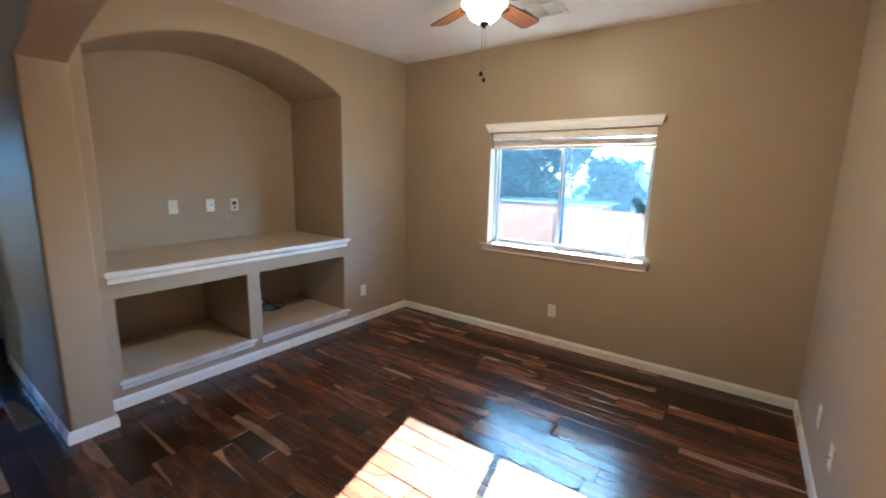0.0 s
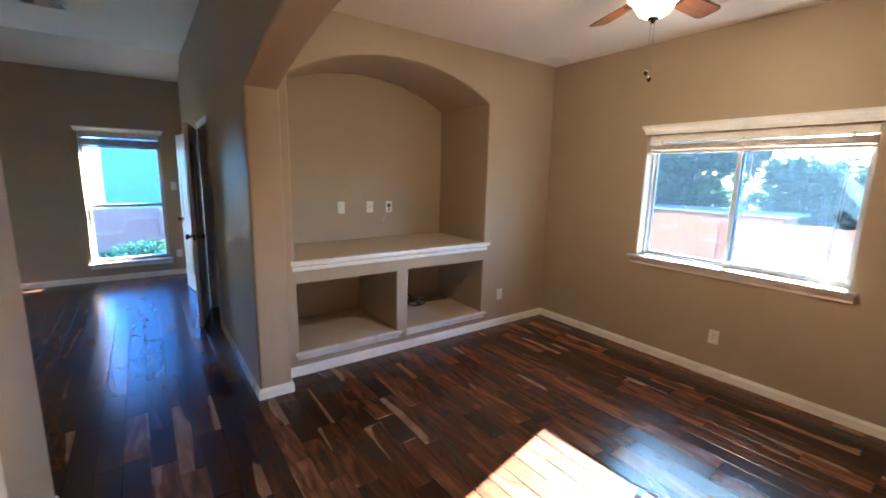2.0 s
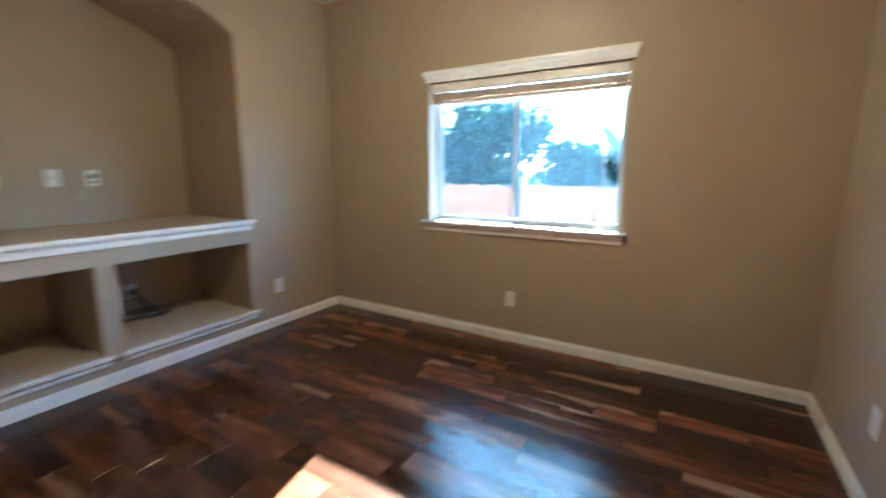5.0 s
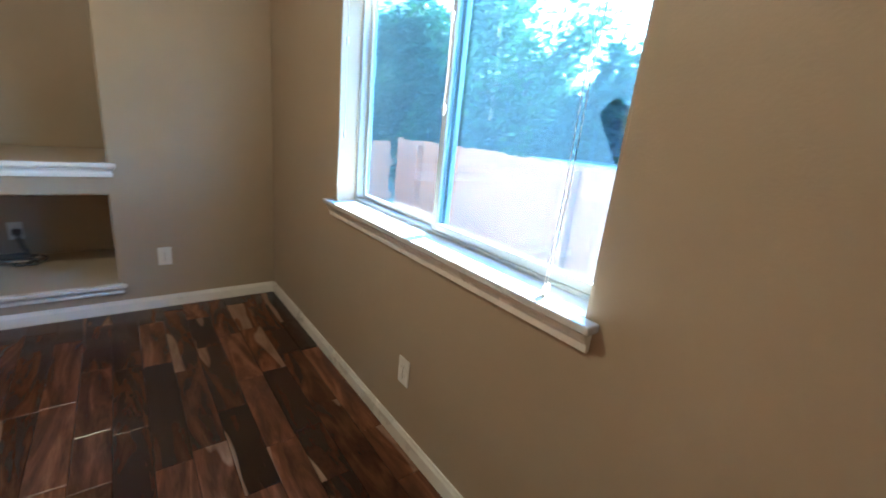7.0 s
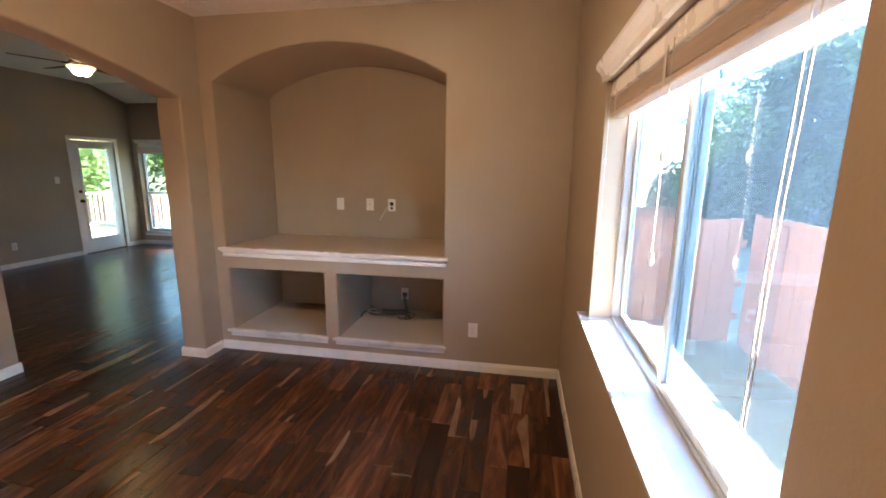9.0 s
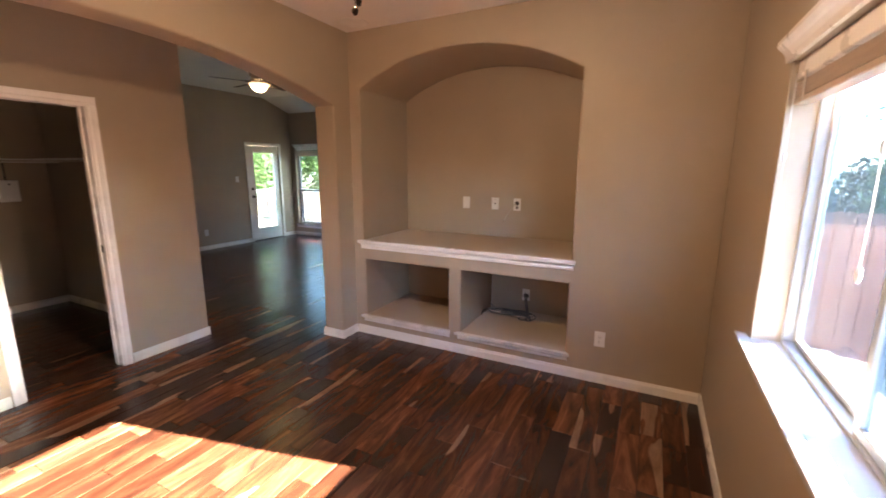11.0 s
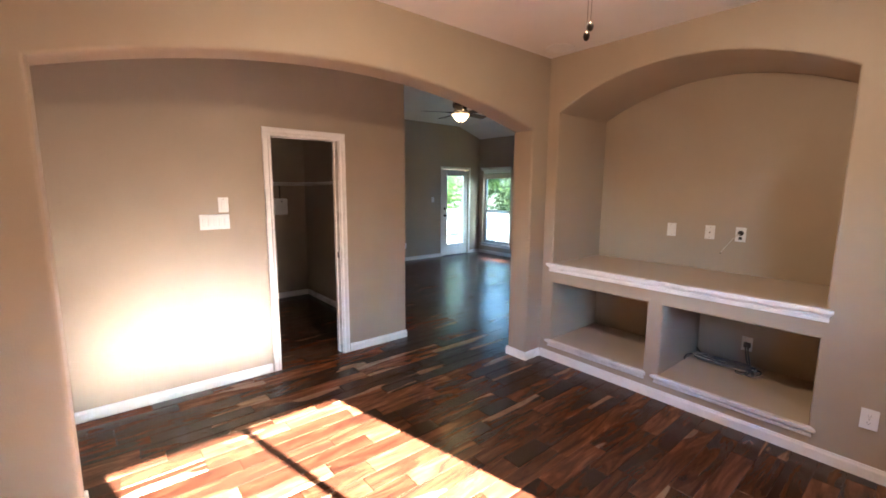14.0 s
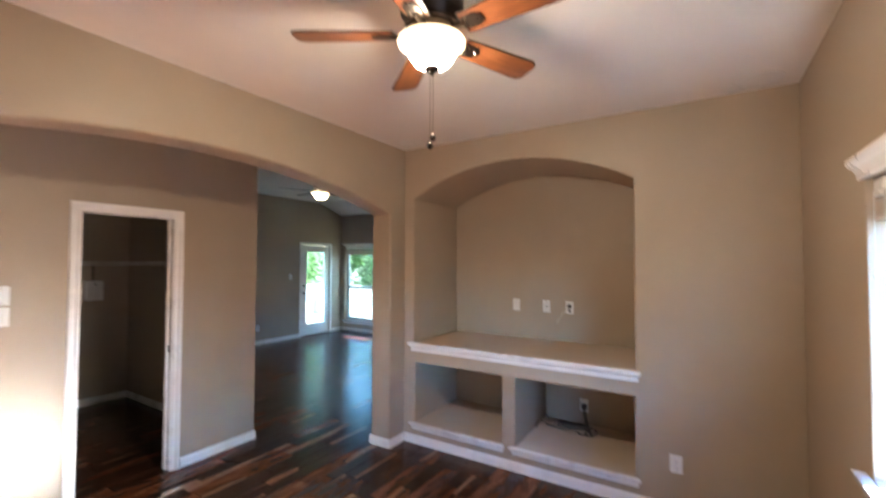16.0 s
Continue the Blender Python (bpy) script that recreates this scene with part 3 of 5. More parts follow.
# painted reveals
boxpart("reveal", WALL, w1, (WX0 - 0.002, WX0 + 0.006, 0.002, 0.10, WZ0, WZ1))
boxpart("reveal", WALL, w1, (WX1 - 0.006, WX1 + 0.002, 0.002, 0.10, WZ0, WZ1))
bm = bmesh.new()
box(bm, WX0 + 0.007, WX1 - 0.007, -0.002, 0.135, WZ0 - 0.002, WZ0 + 0.016, 0.0)
part("sill_board", bm, SILL, w1, "glossy white sill board")
bm = bmesh.new()
box(bm, 1.045, 2.640, -0.048, -0.002, WZ0 - 0.008, WZ0 + 0.016, 0.006, 3)
part("sill_nose", bm, SILL, w1, "glossy white rounded sill nose")
bm = bmesh.new()
prism(bm, [(-0.001, 0.815), (-0.014, 0.815), (-0.016, 0.835), (-0.026, 0.848), (-0.034, 0.871), (-0.001, 0.871)], "x", 1.062, 2.624)
part("apron", bm, TRIM, w1, "white moulded apron under the sill")
boxpart("outer_sill", SLAB, w1, (WX0 - 0.03, WX1 + 0.03, 0.172, 0.275, WZ0 - 0.05, WZ0 - 0.002), 0.008, "pale outer sill ledge")
FY0, FY1 = 0.100, 0.165
FZB, FZT = WZ0 + 0.014, WZ1
for dims in ((WX0, WX0 + 0.022, FY0, FY1, FZB, FZT), (WX1 - 0.022, WX1, FY0, FY1, FZB, FZT), (WX0 + 0.022, WX1 - 0.022, FY0, FY1, FZB, FZB + 0.016), (WX0 + 0.022, WX1 - 0.022, FY0, FY1, FZT - 0.025, FZT)):
    boxpart("frame_bar", VINYL, w1, dims, 0.004)
MX = 1.822


def sash(parent, x0, x1, y0, y1, z0, z1, w, name="sash"):
    s = boxpart(name, VINYL, parent, (x0, x0 + w, y0, y1, z0, z1), 0.003)
    for dims in ((x1 - w, x1, y0, y1, z0, z1), (x0 + w, x1 - w, y0, y1, z0, z0 + w), (x0 + w, x1 - w, y0, y1, z1 - w, z1)):
        boxpart("sash_bar", VINYL, s, dims, 0.003)
    ym = (y0 + y1) / 2
    g = boxpart("pane", GLASS, s, (x0 + w - 0.004, x1 - w + 0.004, ym - 0.002, ym + 0.002, z0 + w - 0.004, z1 - w + 0.004))
    g.visible_shadow = False
    return s


sash(w1, WX0 + 0.022, MX + 0.020, 0.136, 0.160, FZB + 0.016, FZT - 0.025, 0.022)
sash(w1, MX - 0.024, WX1 - 0.022, 0.106, 0.132, FZB + 0.016, FZT - 0.025, 0.030)
sc = boxpart("screen", SCREEN, w1, (MX + 0.02, WX1 - 0.03, 0.171, 0.172, FZB + 0.02, FZT - 0.03), 0.0, "fine insect screen with pale blue haze on the sliding half")
sc.visible_shadow = False
# film added on the fixed half to veil the view with haze
sc = boxpart("haze_cover", HAZE, w1, (WX0 + 0.02, MX + 0.015, 0.171, 0.172, FZB + 0.02, FZT - 0.03), 0.0, "thin blue haze film over the fixed half")
sc.visible_shadow = False


def tassel_cord(parent, x, y, z0, z1, lean=0.0):
    bm = bmesh.new()
    tube(bm, [(x + lean * k / 8 + 0.003 * math.sin(k * 1.3), y, z1 + (z0 - z1) * k / 8) for k in range(9)], 0.0012, 6)
    c = part("cord", bm, CORD, parent, "thin white pull cord")
    bm = bmesh.new()
    lathe(bm, [(0.002, 0.0), (0.006, -0.005), (0.0068, -0.022), (0.0045, -0.034), (0.002, -0.038)], 0, 0, 12)
    t = part("tassel", bm, CORD, c, "white plastic tassel", True)
    t.location = (x + lean, y, z0)
    return c


def blind(x0, x1, y0, y1, z_bot, z_top, label, axis="x", slats=11):
    """A venetian blind drawn up to a stack of slats under its head rail."""
    root = thing("window_blind", label, "blind")
    def dims(a, b, c, d, e, f):
        return (a, b, c, d, e, f) if axis == "x" else (c, d, a, b, e, f)
    boxpart("head_rail", TRIM, root, dims(x0, x1, y0, y1, z_top - 0.066, z_top), 0.004)
    step = (z_top - 0.078 - z_bot - 0.024) / slats
    for k in range(slats):
        z = z_bot + 0.026 + k * step
        bm = bmesh.new()
        sag = 0.0015 * math.sin(k * 2.1)
        if axis == "x":
            prism(bm, [(y0 + 0.002, z), ((y0 + y1) / 2, z + 0.0025), (y1 - 0.002, z), (y1 - 0.002, z + 0.003), ((y0 + y1) / 2, z + 0.0055), (y0 + 0.002, z + 0.003)], "x", x0 + 0.006 + sag, x1 - 0.006 + sag)
        else:
            prism(bm, [(y0 + 0.002, z), (y1 - 0.002, z), (y1 - 0.002, z + 0.009), (y0 + 0.002, z + 0.009)], "y", x0 + 0.006 + sag, x1 - 0.006 + sag)
        part("slat", bm, SLAT, root)
    boxpart("bottom_rail", SLAT, root, dims(x0 + 0.005, x1 - 0.005, y0, y1, z_bot, z_bot + 0.022), 0.004)
    for f in (0.08, 0.5, 0.92):
        x = x0 + (x1 - x0) * f
        boxpart("ladder_tape", CORD, root, dims(x - 0.010, x + 0.010, y0 - 0.0035, y0 - 0.0015, z_bot - 0.002, z_top - 0.05))
    return root


b1 = blind(WX0 + 0.012, WX1 - 0.012, 0.020, 0.072, 1.826, 1.980, "pale wood venetian blind drawn up under the window head")
tassel_cord(b1, 1.155, 0.012, 1.245, 1.93)
tassel_cord(b1, 1.160, 0.010, 1.655, 1.93)
tassel_cord(b1, 1.930, 0.012, 1.655, 1.93)
tassel_cord(b1, 1.935, 0.010, 1.375, 1.93)
tassel_cord(b1, 2.475, 0.014, 0.925, 1.93, -0.02)
tassel_cord(b1, 2.500, 0.012, 0.935, 1.93, -0.035)


def tall_window(name, y0, y1, label, glass):
    """Single-hung window in the far wall."""
    w = holder(name, label, "window")
    crown(w, "y", y0 - 0.045, y1 + 0.045, XF, 1, 2.055, 2.128)
    boxpart("window_sill", SILL, w, (XF - 0.10, XF + 0.045, y0 - 0.04, y1 + 0.04, FZ0 - 0.030, FZ0 - 0.002), 0.005)
    bm = bmesh.new()
    box(bm, XF + 0.001, XF + 0.014, y0 - 0.03, y1 + 0.03, FZ0 - 0.080, FZ0 - 0.031, 0.003)
    part("apron", bm, TRIM, w)
    for dims in ((y0, y0 + 0.045), (y1 - 0.045, y1)):
        boxpart("frame_bar", VINYL, w, (XF - 0.15, XF - 0.08, *dims, FZ0, FZ1), 0.004)
    for z in ((FZ0, FZ0 + 0.05), (FZ1 - 0.05, FZ1), (1.030, 1.075)):
        boxpart("frame_bar", VINYL, w, (XF - 0.148, XF - 0.082, y0 + 0.045, y1 - 0.045, *z), 0.004)
    for z in ((FZ0 + 0.05, 1.03), (1.075, FZ1 - 0.05)):
        g = boxpart("pane", glass, w, (XF - 0.118, XF - 0.114, y0 + 0.04, y1 - 0.04, *z))
        g.visible_shadow = False
    # this screen takes the film that paints haze over the view
    s = boxpart("screen", HAZE, w, (XF - 0.156, XF - 0.155, y0 + 0.03, y1 - 0.03, FZ0 + 0.03, 1.05), 0.0, "thin screen on the lower sash")
    s.visible_shadow = False
    blind(y0 + 0.01, y1 - 0.01, XF - 0.070, XF - 0.020, 1.855, 2.055, "pale venetian blind drawn up in a tall window", "y", 9)


tall_window("window_2", *FW[0], "tall white single-hung window with a raised blind", GLASS_TALL)
tall_window("window_3", *FW[1], "tall white single-hung window beside the garden door", GLASS_DOOR)

# ---- doors ----
d1 = holder("door_1", "white glazed garden door with dark knob and deadbolt", "door")
for a, b in ((DX0 - 0.066, DX0), (DX1, DX1 + 0.066)):
    boxpart("casing_side", TRIM, d1, (a, b, YD + 0.001, YD + 0.018, F, 2.06), 0.004)
boxpart("casing_head", TRIM, d1, (DX0 - 0.066, DX1 + 0.066, YD + 0.001, YD + 0.018, 2.06, 2.122), 0.004)
GX0, GX1, GZ0, GZ1 = DX0 + 0.135, DX1 - 0.135, 0.25, 1.93
bm = bmesh.new()
holed(bm, [(DX0 + 0.004, F + 0.014), (DX1 - 0.004, F + 0.014), (DX1 - 0.004, 2.052), (DX0 + 0.004, 2.052)], [[(GX0, GZ0), (GX1, GZ0), (GX1, GZ1), (GX0, GZ1)]], "y", YD - 0.060, YD - 0.016)
part("leaf", bm, DOOR, d1)
for dims in ((GX0 - 0.03, GX0 + 0.012, GZ0 - 0.03, GZ1 + 0.03), (GX1 - 0.012, GX1 + 0.03, GZ0 - 0.03, GZ1 + 0.03), (GX0 + 0.012, GX1 - 0.012, GZ0 - 0.03, GZ0 + 0.012), (GX0 + 0.012, GX1 - 0.012, GZ1 - 0.012, GZ1 + 0.03)):
    boxpart("glazing_bead", DOOR, d1, (dims[0], dims[1], YD - 0.015, YD - 0.004, dims[2], dims[3]), 0.003)
g = boxpart("pane", GLASS_DOOR, d1, (GX0 - 0.005, GX1 + 0.005, YD - 0.040, YD - 0.036, GZ0 - 0.005, GZ1 + 0.005))
g.visible_shadow = False
boxpart("threshold", BRONZE, d1, (DX0, DX1, YD - 0.10, YD + 0.02, F - 0.002, F + 0.012), 0.003)
for z in (0.96, 1.13):
    bm = bmesh.new()
    lathe(bm, [(0.030, 0.0), (0.032, 0.006), (0.014, 0.010), (0.012, 0.030), (0.026, 0.040), (0.028, 0.055), (0.016, 0.066)] if z < 1 else [(0.028, 0.0), (0.030, 0.010), (0.020, 0.018), (0.010, 0.020)], 0, 0, 18)
    k = part("knob" if z < 1 else "deadbolt", bm, BRONZE, d1, "dark bronze hardware", True)
    k.matrix_basis = pose(DX1 - 0.07, YD - 0.016, z, -90, 0, 0)
db = thing("window_blind", "white mini blind hung on the garden door glass", "blind")
boxpart("head_rail", TRIM, db, (GX0 - 0.02, GX1 + 0.02, YD - 0.003, YD + 0.030, GZ1 - 0.02, GZ1 + 0.03), 0.003)
bm = bmesh.new()
box(bm, -(GX1 - GX0) / 2, (GX1 - GX0) / 2, -0.011, 0.011, -0.0006, 0.0006)
slat_mesh = finish("slat", bm, TRIM)
for k in range(62):
    s = new("slat", slat_mesh)
    s.parent = db
    s.matrix_basis = pose((GX0 + GX1) / 2, YD + 0.014, GZ0 + 0.03 + k * 0.0265, 4, 0, 0)
boxpart("bottom_rail", TRIM, db, (GX0, GX1, YD + 0.002, YD + 0.026, GZ0 - 0.005, GZ0 + 0.012), 0.002)


def panel_door(name, hx, hy, width, angle, side, label):
    """A panelled door leaf on its hinge at (hx, hy); the leaf runs from the hinge along its own x."""
    root = holder(name, label, "door")
    root.matrix_world = pose(hx, hy, 0, 0, 0, angle)
    t = 0.035
    bm = bmesh.new()
    cols = ((0.10, width / 2 - 0.04), (width / 2 + 0.04, width - 0.10))
    rows = ((0.22, 0.78), (0.98, 1.86))
    holes = [[(a, c), (b, c), (b, d), (a, d)] for a, b in cols for c, d in rows]
    holed(bm, [(0, F + 0.012), (width, F + 0.012), (width, 2.02), (0, 2.02)], holes, "y", -t / 2, t / 2, 0.006)
    part("leaf", bm, DOOR, root)
    for a, b in cols:
        for c, d in rows:
            bm = bmesh.new()
            box(bm, a - 0.002, b + 0.002, -0.008, 0.008, c - 0.002, d + 0.002)
            box(bm, a + 0.035, b - 0.035, -0.014, 0.014, c + 0.035, d - 0.035, 0.006)
            part("panel", bm, DOOR, root)
    for s in (-1, 1):
        bm = bmesh.new()
        lathe(bm, [(0.030, 0.0), (0.031, 0.006), (0.012, 0.010), (0.011, 0.030), (0.024, 0.038), (0.028, 0.052), (0.020, 0.064), (0.006, 0.067)], 0, 0, 18)
        k = part("knob", bm, BRONZE, root, "dark bronze round knob", True)
        k.matrix_basis = pose(width - 0.06, s * t / 2, 0.93, -90 * s, 0, 0)
    boxpart("latch_plate", BRONZE, root, (width - 0.0005, width + 0.0012, -0.012, 0.012, 0.90, 0.96))
    for z in (0.22, 1.02, 1.80):
        bm = bmesh.new()
        lathe(bm, [(0.006, z - 0.045), (0.006, z + 0.045)], -0.006, 0.012 * side, 10)
        part("hinge", bm, BRONZE, root)
    return root


panel_door("door_2", -2.235, YB - 0.040, 0.715, -11.5, -1, "white panelled door standing ajar into the passage")
panel_door("door_3", -2.775, YB - 0.040, 0.685, 187.5, 1, "white panelled door standing ajar with a dark knob")


# ---- electrical plates ----
def plate_thing(name, label, kind, m, w=0.075, h=0.118, category="outlet"):
    """A wall plate in its own x (across) and z (up), facing its own -y."""
    root = new(name)
    root.matrix_world = m
    tagged(root, label, category)
    bm = bmesh.new()
    box(bm, -w / 2, w / 2, -0.006, 0.001, -h / 2, h / 2, 0.003, 2)
    part("cover_plate", bm, PLASTIC, root)
    if kind == "outlet":
        for z in (-0.020, 0.020):
            bm = bmesh.new()
            prism(bm, [(0.017 * math.cos(a) if abs(math.cos(a)) > 0.3 else 0.017 * math.cos(a), z + 0.0145 * math.sin(a)) for a in [2 * math.pi * k / 20 for k in range(20)]], "y", -0.0085, -0.005)
            s = part("socket", bm, PLASTIC, root)
            # dark blocks on the face stand in for shade inside the slots
            for x in (-0.006, 0.006):
                boxpart("slot", DUCT, s, (x - 0.0012, x + 0.0012, -0.0090, -0.0084, z - 0.002, z + 0.006))
            boxpart("slot", DUCT, s, (-0.002, 0.002, -0.0090, -0.0084, z - 0.010, z - 0.006))
    elif kind == "rocker":
        boxpart("rocker", PLASTIC, root, (-0.016, 0.016, -0.010, -0.005, -0.033, 0.033), 0.002)
    elif kind == "toggle":
        boxpart("toggle", PLASTIC, root, (-0.005, 0.005, -0.017, -0.005, -0.006, 0.010), 0.002)
    elif kind == "jack":
        bm = bmesh.new()
        lathe(bm, [(0.0065, 0.0), (0.0065, 0.006), (0.0045, 0.006), (0.0045, 0.013)], 0, 0, 10)
        k = part("coax_jack", bm, NICKEL, root, "small metal coax jack")
        k.matrix_basis = pose(0, -0.005, 0.0, 90, 0, 0)
    elif kind == "coax":
        bm = bmesh.new()
        lathe(bm, [(0.021, 0.0), (0.021, 0.004), (0.016, 0.007), (0.014, 0.012)], 0, 0, 18)
        k = part("round_socket", bm, BLACK, root, "round black socket")
        k.matrix_basis = pose(0, -0.005, 0.012, 90, 0, 0)
        boxpart("slot", BLACK, root, (-0.012, 0.012, -0.0075, -0.0055, -0.042, -0.018), 0.001)
    for z in (-0.044, 0.044) if kind in ("rocker", "toggle", "jack") else (0.0,) if kind == "outlet" else ():
        bm = bmesh.new()
        lathe(bm, [(0.0028, 0.0), (0.0028, 0.0012), (0.001, 0.0016)], 0, 0, 8)
        k = part("screw", bm, NICKEL, root)
        k.matrix_basis = pose(0, -0.006, z, 90, 0, 0)
    return root


def on_x(x, y, z):
    return pose(x, y, z, 0, 0, 90)


plate_thing("wall_outlet", "white duplex outlet low on the tan wall", "outlet", on_x(0.001, -0.682, 0.330))
plate_thing("wall_outlet", "white duplex outlet under the window", "outlet", pose(1.850, -0.001, 0.322))
plate_thing("light_switch", "white rocker plate on the niche's back wall", "rocker", on_x(-ND + 0.001, -2.135, 1.245), category="switch")
plate_thing("cable_plate", "white coax plate on the niche's back wall", "jack", on_x(-ND + 0.001, -1.822, 1.245), category="cable plate")
plate_thing("cable_plate", "white plate with black socket and a loose wire", "coax", on_x(-ND + 0.001, -1.597, 1.243), category="cable plate")
plate_thing("wall_outlet", "white outlet at the back of the cubby", "outlet", on_x(-0.789, -1.465, 0.350))
plate_thing("wall_outlet", "white duplex outlet low on the hall wall", "outlet", pose(2.885, YC + 0.001, 0.342, 0, 0, 180))
plate_thing("wall_outlet", "white duplex outlet on the living room wall", "outlet", pose(-2.03, YD + 0.001, 0.32, 0, 0, 180))
plate_thing("light_switch", "white switch plate beside the garden door", "rocker", pose(-2.82, YD + 0.001, 1.345, 0, 0, 180), category="switch")
plate_thing("light_switch", "white switch plate beside the tall window", "rocker", on_x(XF + 0.001, -3.345, 1.335), category="switch")
plate_thing("wall_outlet", "white outlet beside the tall window", "outlet", on_x(XF + 0.001, -3.345, 0.31))
plate_thing("wall_outlet", "white outlet low on the end wall", "outlet", pose(XR - 0.001, -0.86, 0.352, 0, 0, -90))
plate_thing("cable_plate", "white blank plate low on the end wall", "jack", pose(XR - 0.001, -1.27, 0.350, 0, 0, -90), category="cable plate")
plate_thing("light_switch", "white switch plate above the gang plate", "rocker", pose(2.478, YC + 0.001, 1.462, 0, 0, 180), category="switch")
gang = plate_thing("light_switch", "wide white gang plate with five rockers", "none", pose(2.546, YC + 0.001, 1.330, 0, 0, 180), 0.212, 0.118, "switch")
for k in range(5):
    boxpart("rocker", PLASTIC, gang, (-0.086 + k * 0.0385, -0.060 + k * 0.0385, -0.0105, -0.005, -0.033, 0.033), 0.002)

# loose wire from the black socket
bm = bmesh.new()
tube(bm, [(-0.800, -1.600, 1.250), (-0.770, -1.612, 1.240), (-0.752, -1.640, 1.200), (-0.748, -1.672, 1.150), (-0.752, -1.700, 1.105), (-0.756, -1.712, 1.085)], 0.0035, 8)
wire = tagged(new("loose_wire", finish("loose_wire", bm, WHITE_CABLE, True)), "thin cream wire hanging from the niche socket", "wire")
bm = bmesh.new()
tube(bm, [(-0.756, -1.712, 1.086), (-0.757, -1.716, 1.078)], 0.0042, 8)
part("bare_tip", bm, BLACK, wire)

# coil of cables on the cubby floor
coil = thing("cable_coil", "tangled grey and cream cables lying on the cubby floor", "cable", -0.56, -1.555, 0.176)
rng = random.Random(5)
for k in range(8):
    pale = k in (2, 5)
    spread, lift, near, far = rng.uniform(0.016, 0.050), 0.008 + 0.009 * (k % 4), -0.235 + rng.uniform(0, 0.05), 0.19 + rng.uniform(-0.03, 0.03)
    pts = []
    for i in range(41):
        a = 2 * math.pi * i / 40
        y = (near + far) / 2 + (far - near) / 2 * math.cos(a)
        pts.append((spread * math.sin(a) * (1.4 if pale else 1) + 0.012 * math.sin(y * 21 + k) - 0.02, y, lift + 0.010 * (1 + math.sin(9 * y + 1.9 * k)) + 0.010))
    bm = bmesh.new()
    tube(bm, pts, 0.0050 if pale else 0.0058, 6)
    part("cable_loop", bm, WHITE_CABLE if pale else GREY_CABLE, coil, "cream cable" if pale else "grey cable", True)
for cy, r, tilt in ((0.205, 0.050, 0.35), (0.135, 0.043, 0.10)):
    bm = bmesh.new()
    tube(bm, [(0.02 + r * math.sin(a) * 0.9, cy + r * math.cos(a), 0.010 + r * tilt * (1 + math.sin(a + 2.2))) for a in [2 * math.pi * i / 24 for i in range(25)]], 0.0055, 6)
    part("cable_ring", bm, GREY_CABLE, coil, "small ring of grey cable", True)
for off in (0.0, 0.016):
    bm = bmesh.new()
    tube(bm, [(-0.215, 0.088 + off, 0.170), (-0.185, 0.092 + off, 0.158), (-0.15, 0.105 + off, 0.125), (-0.11, 0.125 + off, 0.085), (-0.06, 0.150 + off, 0.045), (-0.01, 0.180 + off, 0.022), (0.03, 0.205 + off * 0.5, 0.014)], 0.0065, 8)
    part("plug_cable", bm, GREY_CABLE, coil, "thick grey cable to the wall plug", True)
bm = bmesh.new()
box(bm, -0.224, -0.195, 0.072, 0.120, 0.150, 0.190, 0.006, 2)
part("plug", bm, GREY_CABLE, coil)
bm = bmesh.new()
tube(bm, [(-0.02, -0.19, 0.035), (0.0, -0.24, 0.045), (0.03, -0.265, 0.035), (0.055, -0.27, 0.016), (0.075, -0.262, 0.008)], 0.0065, 8)
part("cable_end", bm, GREY_CABLE, coil, "loose grey cable end", True)
bm = bmesh.new()
tube(bm, [(-0.05, -0.17, 0.040), (-0.07, -0.205, 0.062), (-0.075, -0.225, 0.085)], 0.0055, 8)
part("cable_end", bm, GREY_CABLE, coil, "loose grey cable end", True)


